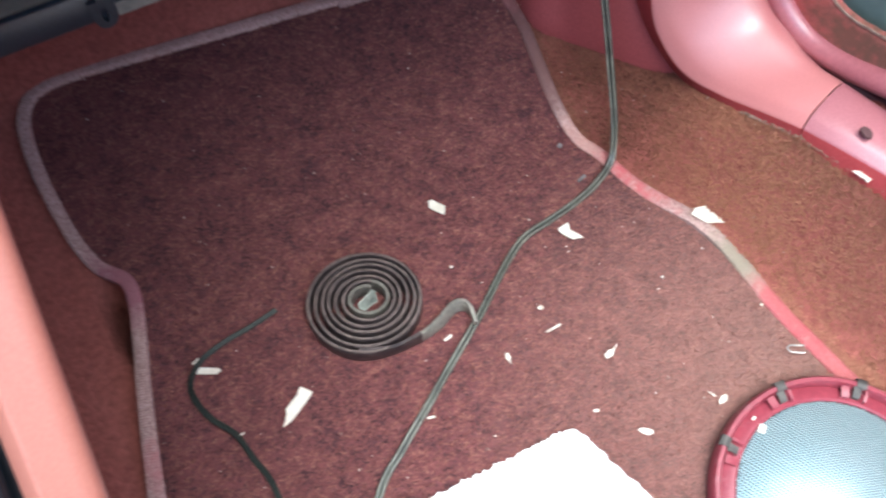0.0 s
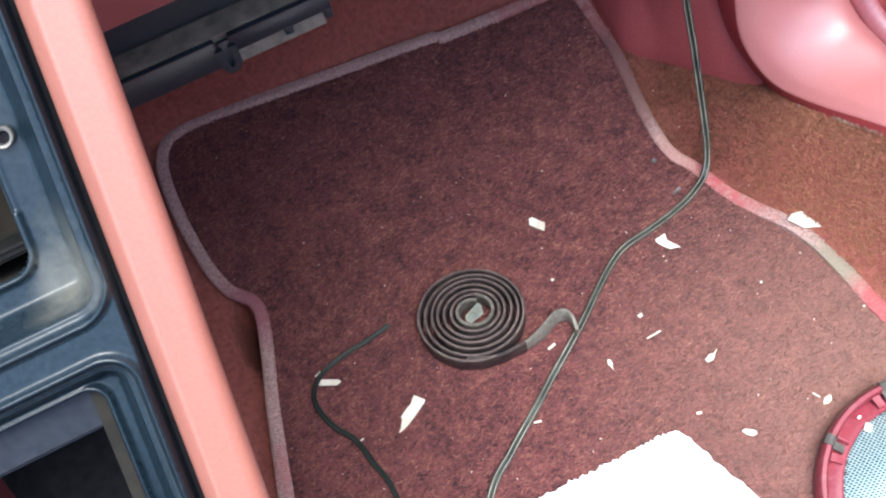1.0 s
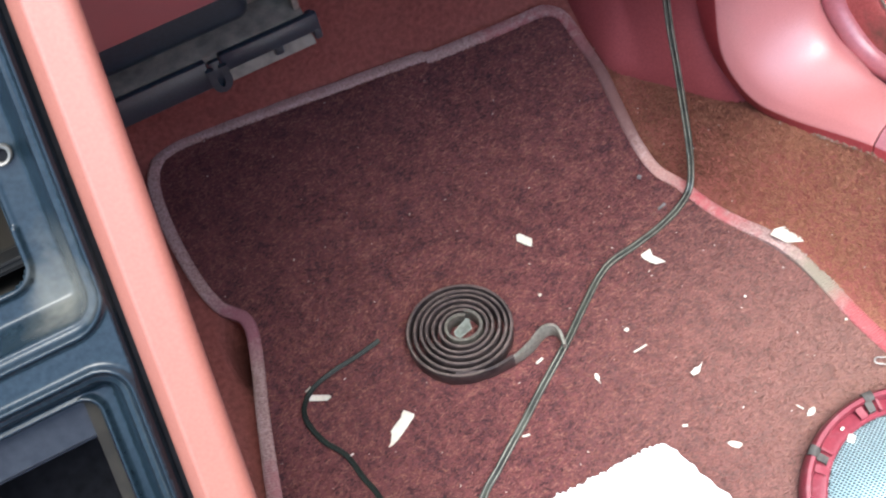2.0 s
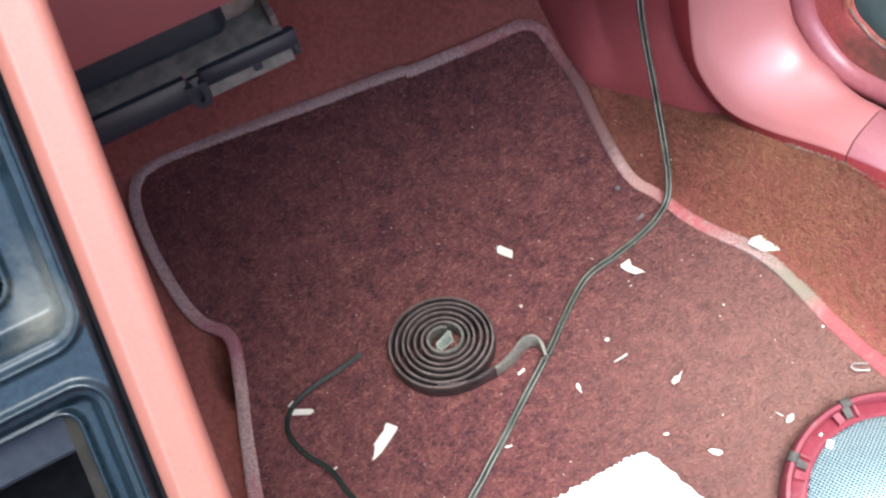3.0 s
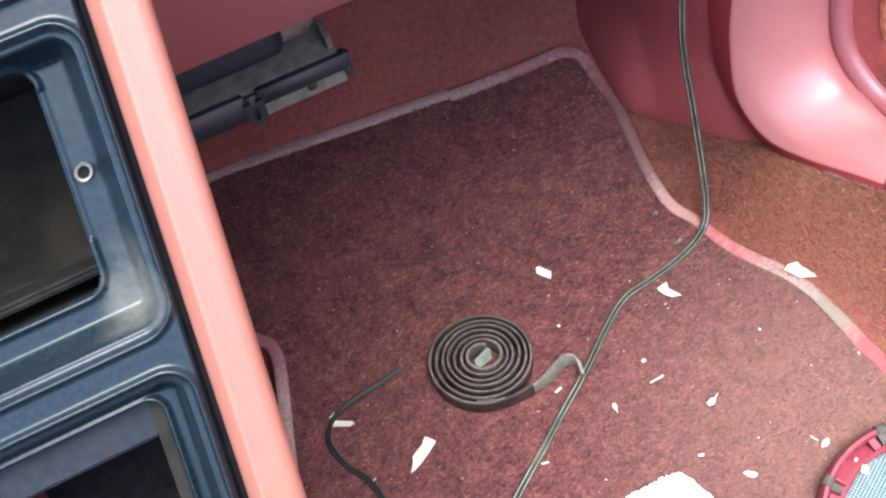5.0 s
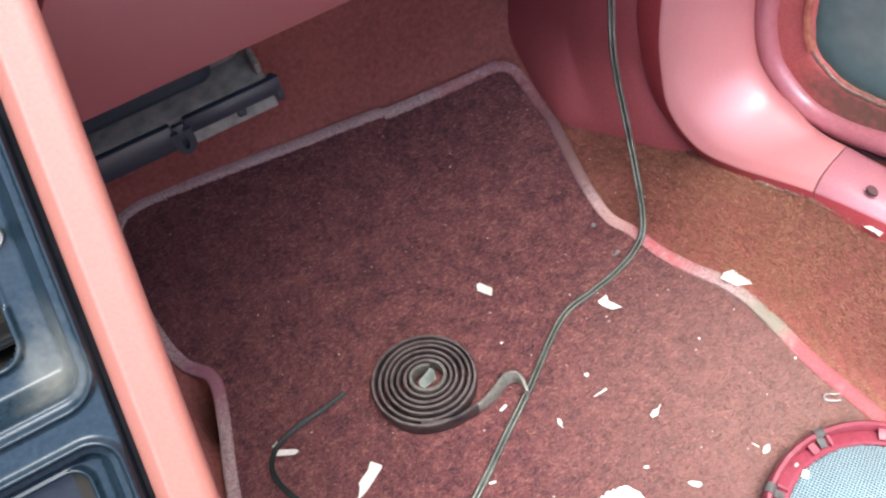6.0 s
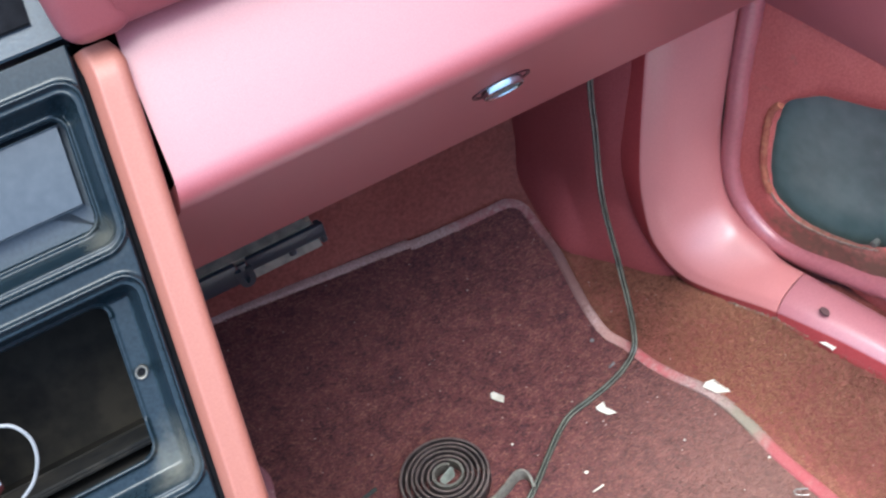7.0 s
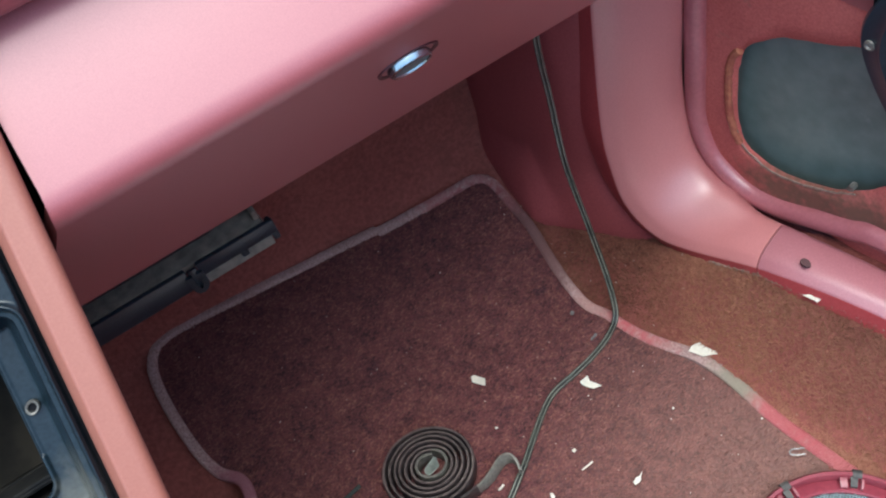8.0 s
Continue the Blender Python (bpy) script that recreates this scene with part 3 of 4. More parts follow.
disc(0.0325, 0.1286, -0.0160, [(0.0030, 0.0), (0.0029, 0.0016), (0.0026, 0.0019), (0.0019, 0.0017), (0.0016, 0.0)], M_STEEL_DULL, "screw_boss", "worn metal screw hole rim")
# dark disc paints the shade inside the screw rim
disc(0.0325, 0.1286, -0.0160, [(0.0017, 0.0004), (0.0010, 0.0003), (0.0001, 0.0003)], M_DARK, "screw_hole_shade", "dark disc painting the shade of the screw opening")
wire_loop = spline([tuple(stack(u, v, 0.006)) for u, v in ((0.112, 0.150), (0.100, 0.1445), (0.0875, 0.1382), (0.0818, 0.1352), (0.0775, 0.1282), (0.0774, 0.1199), (0.0811, 0.1124), (0.0866, 0.1082), (0.094, 0.1045), (0.104, 0.103))], 0.002)
loop_thing = thing("grey_lead", "thin grey lead looping out of the radio slot", "cable")
part("connector", slab(0.0950, 0.1030, 0.1165, 0.1225, 0.002, 0.007), M_TOWEL, loop_thing, "small white connector")
part("lead", sweep(wire_loop, ring(0.0008, 8), up=tuple(N)), M_LEAD, loop_thing)
pad = box(0.128, 0.158, 0.288, 0.40, 0.5640, 0.70, 0.010, 5)
part("end_pad", pad, M_VINYL, dash, "rounded red vinyl end of the pad")

# ---- cowl side trim, sill, kick panel ----
A = [(0.509, 0.404, 0.75), (0.509, 0.402, 0.40), (0.5085, 0.399, 0.25), (0.5075, 0.392, 0.16), (0.5100, 0.3835, 0.1125), (0.5125, 0.3665, 0.0760), (0.5205, 0.337, 0.0560), (0.5315, 0.304, 0.0595), (0.5515, 0.2365, 0.0875), (0.5815, 0.1495, 0.0985), (0.6115, 0.043, 0.0985), (0.70, -0.345, 0.0985), (0.74, -0.6, 0.0985)]
B = [(0.577, 0.386, 0.75), (0.577, 0.385, 0.40), (0.5773, 0.3824, 0.25), (0.5785, 0.378, 0.17), (0.5785, 0.360, 0.114), (0.5785, 0.334, 0.0945), (0.580, 0.309, 0.0905), (0.5845, 0.283, 0.0885), (0.5925, 0.2530, 0.0905), (0.6165, 0.168, 0.095), (0.6465, 0.056, 0.095), (0.735, -0.335, 0.095), (0.775, -0.585, 0.095)]


def even(points, cuts):
    """Points of a spline at even shares between its control points."""
    k = cuts
    out = []
    p = [Vector(q) for q in points]
    p = [p[0] * 2 - p[1], *p, p[-1] * 2 - p[-2]]
    for a, b, c, d in zip(p, p[1:], p[2:], p[3:]):
        for i in range(k):
            t = i / k
            out.append(0.5 * (2 * b + (c - a) * t + (2 * a - 5 * b + 4 * c - d) * t * t + (3 * b - 3 * c + d - a) * t ** 3))
    out.append(p[-2])
    return out


A2, B2 = even(A, 8), even(B, 8)
CROSS = [(-0.19, -0.024), (-0.172, -0.0170), (-0.104, -0.0040), (-0.090, -0.0016), (-0.082, -0.0006), (-0.070, 0.0004), (-0.05, 0.0012), (0.0, 0.0026), (0.04, 0.0040), (0.09, 0.0054), (0.14, 0.0064), (0.28, 0.0076), (0.5, 0.0078), (0.75, 0.0072), (0.88, 0.0056), (0.95, 0.003), (1.0, -0.002), (1.01, -0.014)]
rows = []
for i, (a, b) in enumerate(zip(A2, B2)):
    d = A2[min(i + 1, len(A2) - 1)] - A2[max(i - 1, 0)]
    nrm = (b - a).cross(d).normalized()
    if nrm.dot(Vector((-0.7, -0.6, 0.5))) < 0:
        nrm = -nrm
    rows.append([a.lerp(b, t) + nrm * h for t, h in CROSS])
cut = 8 * 8
side_trim = thing("cowl_side_trim", "red vinyl-grained plastic trim flaring from pillar to sill", "trim", kind="structure")
CREST = 4
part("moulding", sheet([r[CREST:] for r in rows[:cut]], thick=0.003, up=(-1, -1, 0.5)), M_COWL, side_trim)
part("flange", sheet([r[:CREST + 1] for r in rows[:cut]], thick=0.003, up=(-1, -1, 0.5)), M_FLANGE_SHADE, side_trim, "side flange of the same plastic, its shade put into the red")
sill = thing("sill_plate", "pinkish red plastic door sill plate with a screw hole", "sill plate", kind="structure")
rows = [[p.lerp(q, 0.14) for p, q in zip(rows[cut - 1], rows[cut])], *rows[cut:]]
part("plate", sheet([r[CREST:] for r in rows], thick=0.003, up=(0, 0, 1)), M_SILL, sill)
part("flange", sheet([r[:CREST + 1] for r in rows], thick=0.003, up=(0, 0, 1)), M_FLANGE_SHADE, sill, "side flange of the same plastic, its shade put into the red")
# uncut plate: a dark brown disc paints the hole's shade
pit = bmesh.new()
bmesh.ops.create_cone(pit, cap_ends=True, segments=20, radius1=1.0, radius2=0.92, depth=0.0016, matrix=Matrix.Translation((0.5672, 0.2160, 0.1052)) @ Matrix.Diagonal((0.0034, 0.0050, 1.0, 1.0)))
part("screw_hole_shade", pit, M_HOLE_SHADE, sill, "dark disc painting the shade of the empty screw opening", soft=False)
KICK0 = spline([(0.449, 0.58, 0), (0.448, 0.52, 0), (0.449, 0.470, 0), (0.4538, 0.4429, 0), (0.4661, 0.4302, 0), (0.4779, 0.4169, 0), (0.4937, 0.3933, 0), (0.5076, 0.3687, 0), (0.5209, 0.3458, 0), (0.529, 0.334, 0)], 0.008)
KICK1 = spline([(0.460, 0.58, 0), (0.461, 0.53, 0), (0.474, 0.465, 0), (0.486, 0.438, 0), (0.501, 0.416, 0), (0.516, 0.404, 0)], 0.008)
KICK1 = [KICK1[round(i * (len(KICK1) - 1) / (len(KICK0) - 1))] for i in range(len(KICK0))]
rows = []
for z in np.concatenate([np.linspace(-0.02, 0.2, 40), np.linspace(0.24, 0.75, 8)]):
    k = smooth((z - 0.010) / 0.085)
    row = [p.lerp(q, k) for p, q in zip(KICK0, KICK1)]
    face = [p.to_2d().to_3d() + Vector((0, 0, z)) for p in row]
    rows.append(face + [p + Vector((0.005, 0.003, 0)) for p in face[::-1]])
kick = finish("wall_kick_panel", sheet(rows, closed=True), M_KICK)
tagged(kick, "dark red vinyl kick panel beside the footwell", "kick panel", kind="structure")

# ragged pale edge of the carpet along the sill
def on_cut_edge(a, b):
    y = lerp(0.285, 0.120, a)
    x = float(np.interp(-y, [-p.y for p in A2], [p.x for p in A2])) - 0.0062 + 0.0022 * b
    return (x, y, floor_z(x, y) + 0.0022)


pile("frayed_edge", M_FRAY, floor, 420, on_cut_edge, 0.0032, 8, 1.6, 0.3, "pale frayed cut edge of the carpet")

# ---- door ----
DOOR = pose(0.593, 0.36, 0, 0, 0, 11.3)


def on_door(s, z, d=0.0):
    """s metres rearwards along the door, z up, d outwards."""
    return DOOR @ Vector((d, -s, z))


door = thing("door", "red carpeted door panel with a cut-out speaker opening", "door", kind="structure")
HOLE = [(0.0205, 0.211), (0.0222, 0.1827), (0.0265, 0.1563), (0.0345, 0.1345), (0.0486, 0.1250), (0.0663, 0.1195), (0.085, 0.1220), (0.1081, 0.1302), (0.1310, 0.1415), (0.152, 0.160), (0.168, 0.190), (0.170, 0.225), (0.158, 0.265), (0.134, 0.286), (0.1088, 0.2830), (0.0922, 0.2754), (0.0691, 0.2675), (0.0524, 0.2605), (0.0372, 0.2490), (0.0240, 0.2335)]
hole = spline([(a, b, 0) for a, b in HOLE + HOLE[:1]], 0.003)[:-1]
hole = [p + Vector((0.0012 * noise.noise(p * 90), 0.0012 * noise.noise(p * 90 + Vector((5, 5, 5))), 0)) for p in hole]
cx, cz = 0.09, 0.19


def reach(dx, dz):
    """From the opening's middle out to the door's rounded outline."""
    lo, hi = 0.0, 1.2
    for _ in range(30):
        m = (lo + hi) / 2
        if rounded(cx + dx * m, cz + dz * m, -0.016, 0.85, 0.084, 0.44, 0.055) < 0:
            lo = m
        else:
            hi = m
    return lo


rows = []
for k in range(16):
    t = (k / 15) ** 1.4
    row = []
    for p in hole:
        d = Vector((p.x - cx, p.y - cz, 0)).normalized()
        f = reach(d.x, d.y)
        a, b = lerp(p.x, cx + d.x * f, t), lerp(p.y, cz + d.y * f, t)
        row.append(on_door(a, b, -0.0045 + 0.0015 * noise.noise(Vector((a * 30, b * 30, 2))) + 0.006 * (1 - smooth(k / 2.5))))
    rows.append(row)
lower_panel = part("lower_panel", sheet(rows, closed=True, thick=0.004, up=(-1, 0, 0)), M_DOORCARPET, door, "red carpet lower panel, edges frayed round the opening")
torn = spline([tuple(on_door(s, z, -0.0042)) for s, z in ((0.0235, 0.2350), (0.0175, 0.2270), (0.0155, 0.2060), (0.0172, 0.1850), (0.0215, 0.1610), (0.0275, 0.1450), (0.0335, 0.1350))], 0.002)
torn = [p + Vector((0, 0.0011 * noise.noise(p * 120), 0.0011 * noise.noise(p * 150))) for p in torn]
part("torn_edge", sweep(torn, ring(0.0033, 8), up=(-1, 0, 0)), M_FOAM, lower_panel, "frayed orange foam edge of the opening")
low = [on_door(p.x, p.y + 0.0004, -0.0035) + Vector((0, 0.0008 * noise.noise(p * 200), 0.0010 * noise.noise(p * 260))) for p in hole if p.y < 0.148]
part("fray", sweep(low, ring(0.0010, 5), up=(-1, 0, 0)), M_FRAY, lower_panel, "pale frayed cut edge")
rows = [[on_door(s, z, -0.010 + 0.004 * smooth((0.335 - z) / 0.010)) for s in np.linspace(-0.03, 0.85, 12)] for z in np.linspace(0.322, 0.80, 30)]
part("upper_panel", sheet(rows, thick=0.004, up=(-1, 0, 0)), M_VINYL, door, "red vinyl upper door panel")
rows = [[on_door(s, z, 0.016 + 0.004 * math.exp(-((s - 0.11) ** 2 + (z - 0.2) ** 2) / 0.002)) for s in np.linspace(-0.05, 0.3, 20)] for z in np.linspace(0.05, 0.35, 20)]
part("sheet_metal", sheet(rows, thick=0.001, up=(-1, 0, 0)), M_SHEET, door, "bare grey painted sheet metal behind the opening")
rows = [[on_door(s, z, 0.03) for s in (-0.06, 0.9)] for z in (0.02, 0.82)]
# black sheet behind the panels paints the dark in their gaps
part("door_skin", sheet(rows, thick=0.003, up=(-1, 0, 0)), M_DARK, door)
bolt_at = on_door(0.1325, 0.1445, 0.004)
bolt = bmesh.new()
bmesh.ops.create_cone(bolt, cap_ends=True, segments=6, radius1=0.0032, radius2=0.0029, depth=0.007, matrix=Matrix.Translation(bolt_at) @ pose(0, 0, 0, 0, 90, 11.3))
part("bolt", bolt, M_STEEL_PALE, door, "bare steel bolt head", soft=False)
BEADS = [(-0.0215, 0.80), (-0.0215, 0.50), (-0.0194, 0.2673), (-0.0158, 0.210), (-0.0106, 0.1456), (0.0026, 0.1113), (0.0211, 0.0935), (0.0477, 0.0815), (0.0796, 0.0830), (0.117, 0.0966), (0.1465, 0.1085), (0.176, 0.1180), (0.30, 0.124), (0.80, 0.124)]
bp = spline([tuple(on_door(s, z, -0.005)) for s, z in BEADS], 0.006)
part("edge_bead", sweep(bp, ring(0.0098, 14), up=(-1, 0.1, 0)), M_BEAD, door, "pinkish vinyl bead round the door edge")
# window crank
crank = thing("window_crank", "black plastic window crank with a bare screw", "window crank")
spine = [(0.134, 0.362), (0.1315, 0.348), (0.130, 0.330), (0.1340, 0.313), (0.148, 0.290), (0.164, 0.270), (0.185, 0.245)]
rows = []
for i, p in enumerate(spline([(a, b, 0) for a, b in spine], 0.005)):
    k = 1.0 if i > 3 else (0.45, 0.75, 0.9, 0.97)[i]
    rows.append([on_door(p.x + a * k * 0.9, p.y + a * k * 0.35, d) for a, d in ((-0.013, -0.018), (-0.013, -0.024), (-0.010, -0.028), (0.002, -0.030), (0.008, -0.036), (0.017, -0.036), (0.019, -0.030), (0.019, -0.018))])
arm = part("arm", sheet(rows, thick=0.002, up=(-1, 0, 0)), M_BLACK, crank)
rows = [[on_door(0.1285 + r * math.cos(a), 0.3205 + r * math.sin(a), -0.0290 - h) for a in np.linspace(0, 2 * math.pi, 17)[:-1]] for r, h in ((0.0040, 0.0), (0.0036, 0.0015), (0.0022, 0.0016), (0.0016, 0.0006), (0.0001, 0.0005))]
part("screw", sheet(rows, closed=True), M_STEEL_PALE, arm, "bare screw head")
rows = [[on_door(0.134 + r * math.cos(a), 0.352 + r * math.sin(a), d) for a in np.linspace(0, 2 * math.pi, 25)[:-1]] for r, d in ((0.020, -0.006), (0.020, -0.014), (0.014, -0.020), (0.012, -0.026))]
part("hub", sheet(rows, closed=True), M_BLACK, crank)
seal = spline([(p[0] + 0.016, p[1] + 0.004, p[2] - 0.016) for p in B], 0.008)
weather = finish("door_seal", sweep(seal, ring(0.0055, 10), up=(-1, 0.2, 0.3)), M_DARK_RED)
tagged(weather, "dark red rubber door seal round the opening", "door seal", kind="structure")

# ---- things on the floor ----
spring = thing("coil_spring", "dark spiral flat steel spring with hooked tail on mat", "spring", at=(0.230, 0.289, 0.0))
c = Vector((0.2305, 0.2905, 0))
inner = Vector((0.2315, 0.2920, 0))
path = []
turns = 6.6
end = radians(-92)
for i in range(460):
    t = i / 459
    a = end - (1 - t) * turns * 2 * math.pi
    r = lerp(0.0104, 0.0422, t ** 0.97) + 0.0004 * math.sin(a * 1.3)
    squash = lerp(0.84, 0.90, t)
    mid = inner.lerp(c, t)
    p = Vector((r * math.cos(a + 0.3), r * squash * math.sin(a + 0.3), 0))
    path.append(mid + Matrix.Rotation(-0.3, 3, "Z") @ p + Vector((0, 0, 0.0105 + 0.0005 * math.sin(a))))


def strip(half, thick=0.0014):
    return [(-thick * 0.8, -half), (thick * 0.8, -half), (thick, -half + 0.0008), (thick, half - 0.0008), (thick * 0.7, half), (-thick * 0.7, half), (-thick, half - 0.0008), (-thick, -half + 0.0008)]


STRIP = strip(0.0086)
RUBBED = [(-0.0010, 0.0083), (0.0010, 0.0083), (0.0006, 0.0089), (-0.0006, 0.0089)]
spiral = part("spiral", sweep(path[70:], STRIP), M_STEEL, spring, "blued spiral strip")
part("rubbed_edge", sweep(path[70:], RUBBED), M_RUBBED, spiral, "brown-grey rubbed edge of the strip")
part("inner_end", sweep(path[:72], STRIP), M_STEEL_DULL, spring, "dull inner end of the strip")
tail = spline([tuple(path[-9]), tuple(path[-1]), (0.2460, 0.2515, 0.0105), (0.2590, 0.2522, 0.0105), (0.2710, 0.2553, 0.0105), (0.2805, 0.2595, 0.0103), (0.2870, 0.2612, 0.0100), (0.2925, 0.2588, 0.0098), (0.2945, 0.2520, 0.0095), (0.2930, 0.2430, 0.0093)], 0.0015)
leans = [(0.0, 0.32 * smooth((p.x - 0.245) / 0.03), 0.95) for p in tail]
k = next(i for i, p in enumerate(tail) if p.x > 0.254)
part("outer_end", sweep(tail[5:k + 1], strip(0.0084), up=leans[5:k + 1]), M_STEEL, spring, "blued end of the spiral")
part("tail_hook", sweep(tail[k:], strip(0.0062, 0.0013), up=leans[k:]), M_STEEL_PALE, spring, "bare grey hooked tail")
tab = bmesh.new()
tab.faces.new([tab.verts.new(inner + Vector(p)) for p in ((-0.0072, -0.0020, 0.0120), (-0.0062, 0.0012, 0.0130), (0.0062, 0.0056, 0.0150), (0.0080, 0.0042, 0.0150), (0.0066, -0.0030, 0.0120), (-0.0046, -0.0052, 0.0110))])
bmesh.ops.solidify(tab, geom=tab.faces[:], thickness=0.0015)
bmesh.ops.bevel(tab, geom=tab.edges[:], offset=0.0005, segments=2, profile=0.5, affect="EDGES")
part("inner_tab", tab, M_TAB, spring, "pale grey-green bent tab", soft=False)

CABLE = [(0.13, 0.10, 0.004), (0.180, 0.167, 0.004), (0.2085, 0.1887, 0.004), (0.2399, 0.2092, 0.004), (0.2593, 0.2225, 0.004), (0.285, 0.2391, 0.005), (0.3014, 0.2500, 0.005), (0.3266, 0.2687, 0.005), (0.3458, 0.2816, 0.005), (0.362, 0.2888, 0.0045), (0.3867, 0.2924, 0.004), (0.4099, 0.2966, 0.004), (0.4325, 0.3035, 0.005), (0.450, 0.314, 0.009), (0.457, 0.329, 0.030), (0.461, 0.345, 0.050), (0.464, 0.370, 0.088), (0.466, 0.399, 0.140), (0.468, 0.416, 0.21), (0.469, 0.428, 0.27), (0.469, 0.430, 0.40)]
# two round cores side by side with a web between them
TWIN = [(-0.00158 + 0.00132 * math.cos(radians(a)), 0.00132 * math.sin(radians(a))) for a in range(14, 347, 18)]
TWIN += [(-a, -b) for a, b in TWIN]
cable = thing("speaker_cable", "black twin-core speaker cable hanging from dash across mat", "cable")
cp = spline(CABLE, 0.003)
CABLE_UP = [(0, -0.2, 1) if p.z < 0.03 else (-0.6, -0.8, 0.1) for p in cp]
part("jacket", sweep(cp, TWIN, up=CABLE_UP), M_WIRE, cable)
STUB = [(0.1715, 0.3180, 0.006), (0.1505, 0.3149, 0.005), (0.1305, 0.3128, 0.005), (0.1116, 0.3076, 0.006), (0.1007, 0.2983, 0.008), (0.0964, 0.2858, 0.009), (0.1011, 0.2663, 0.007), (0.1119, 0.2487, 0.005), (0.1165, 0.2278, 0.004), (0.1215, 0.2002, 0.004), (0.115, 0.13, 0.004)]
# thin pale lines paint the gloss highlight on top of each core
for side in (-1, 1):
    crown = [(side * 0.00158 + 0.00038 * math.cos(radians(q)), 0.00120 + 0.00022 * math.sin(radians(q))) for q in range(0, 360, 45)]
    part("crown", sweep(cp, crown, up=CABLE_UP), M_CORE_GLINT, cable, "pale line painting the highlight along one core")
stub = thing("cable_end", "cut black twin-core cable end lying on mat", "cable")
part("jacket", sweep(spline(STUB, 0.004), [(a * 0.72, b * 0.72) for a, b in TWIN]), M_WIRE_DARK, stub)

speaker = thing("speaker_grille", "round red plastic speaker surround with pale metal mesh", "speaker", at=(0.447, 0.024, 0.0))
C = Vector((0.447, 0.024, 0))
def spin(profile, k=96, a0=0.0, a1=2 * math.pi, closed=True):
    m = k if closed else k + 1
    return [[C + Vector((r * math.cos(lerp(a0, a1, i / k)), r * math.sin(lerp(a0, a1, i / k)), z)) for i in range(m)] for r, z in profile]


part("outer_lip", sheet(spin([(0.0790, 0.004), (0.0795, 0.0165), (0.0810, 0.0185), (0.0835, 0.0185), (0.0850, 0.0165), (0.0855, 0.004)]), closed=True), M_RING, speaker)
inner_ring = part("inner_ring", sheet(spin([(0.0685, 0.003), (0.0685, 0.0125), (0.0700, 0.0135), (0.0740, 0.0130), (0.0795, 0.0100), (0.0795, 0.003)]), closed=True), M_RING, speaker)
for k in range(9):
    a = radians(126 + 40 * k)
    for da, wide, top in ((-0.085, 0.012, 0.0172), (0.098, 0.036, 0.0165)):
        rib = spin([(0.0712, 0.009), (0.0712, top), (0.0722, top + 0.0006), (0.0792, top + 0.0010), (0.0800, 0.009)], 3, a + da - wide, a + da + wide, False)
        part("rib", sheet(rib, thick=0.0006), M_RING, inner_ring)
    foot = spin([(0.0720, 0.011), (0.0725, 0.0165), (0.0760, 0.0178), (0.0800, 0.0182)], 5, a - 0.040, a + 0.030, False)
    hook = spin([(0.0792, 0.0182), (0.0810, 0.0196), (0.0840, 0.0198), (0.0862, 0.0185), (0.0866, 0.0150)], 6, a - 0.075, a + 0.012, False)
    part("clip", join(sheet(foot, thick=0.0010), sheet(hook, thick=0.0010)), M_CLIP, inner_ring, "dusty black metal clip")


def dome(x, y):
    return 0.0275 - 0.0165 * ((x * x + y * y) / 0.069 ** 2)


# perforated sheet: rows of slotted cells, each a rim round a real opening
pitch_x, pitch_y = 0.0029, 0.0016
verts, faces = [], []
for j in range(-44, 45):
    for i in range(-25, 26):
        x0, y0 = (i + 0.5 * (j % 2)) * pitch_x, j * pitch_y
        if x0 * x0 + y0 * y0 > 0.0680 ** 2:
            continue
        out, inn = [], []
        for q in range(6):
            a = math.pi / 3 * q + math.pi / 6
            out.append((x0 + pitch_x * 0.5774 * math.cos(a), y0 + pitch_y * 0.6667 * math.sin(a)))
            inn.append((x0 + pitch_x * 0.5774 * 0.72 * math.cos(a), y0 + pitch_y * 0.6667 * 0.68 * math.sin(a)))
        n0 = len(verts)
        for x, y in out + inn:
            verts.append((C.x + x * 0.94 + y * 0.34, C.y + y * 0.94 - x * 0.34, dome(x, y)))
        for x, y in inn:
            verts.append((C.x + x * 0.94 + y * 0.34, C.y + y * 0.94 - x * 0.34, dome(x, y) - 0.0007))
        for q in range(6):
            r = (q + 1) % 6
            faces.append((n0 + q, n0 + r, n0 + 6 + r, n0 + 6 + q))
            faces.append((n0 + 6 + q, n0 + 6 + r, n0 + 12 + r, n0 + 12 + q))
me = bpy.data.meshes.new("mesh_grille")
me.from_pydata(verts, [], faces)
me.materials.append(M_MESH)
tagged(new("mesh_grille", me), "pale perforated metal dome", kind="stuff").parent = speaker
bpy.data.objects["mesh_grille"].matrix_parent_inverse = Matrix.Translation(-speaker.location)
part("backing", sheet(spin([(0.0690, 0.004), (0.0690, 0.0090), (0.060, 0.011), (0.030, 0.014), (0.0005, 0.015)]), closed=True), M_BACKING, speaker, "dark backing under the mesh")

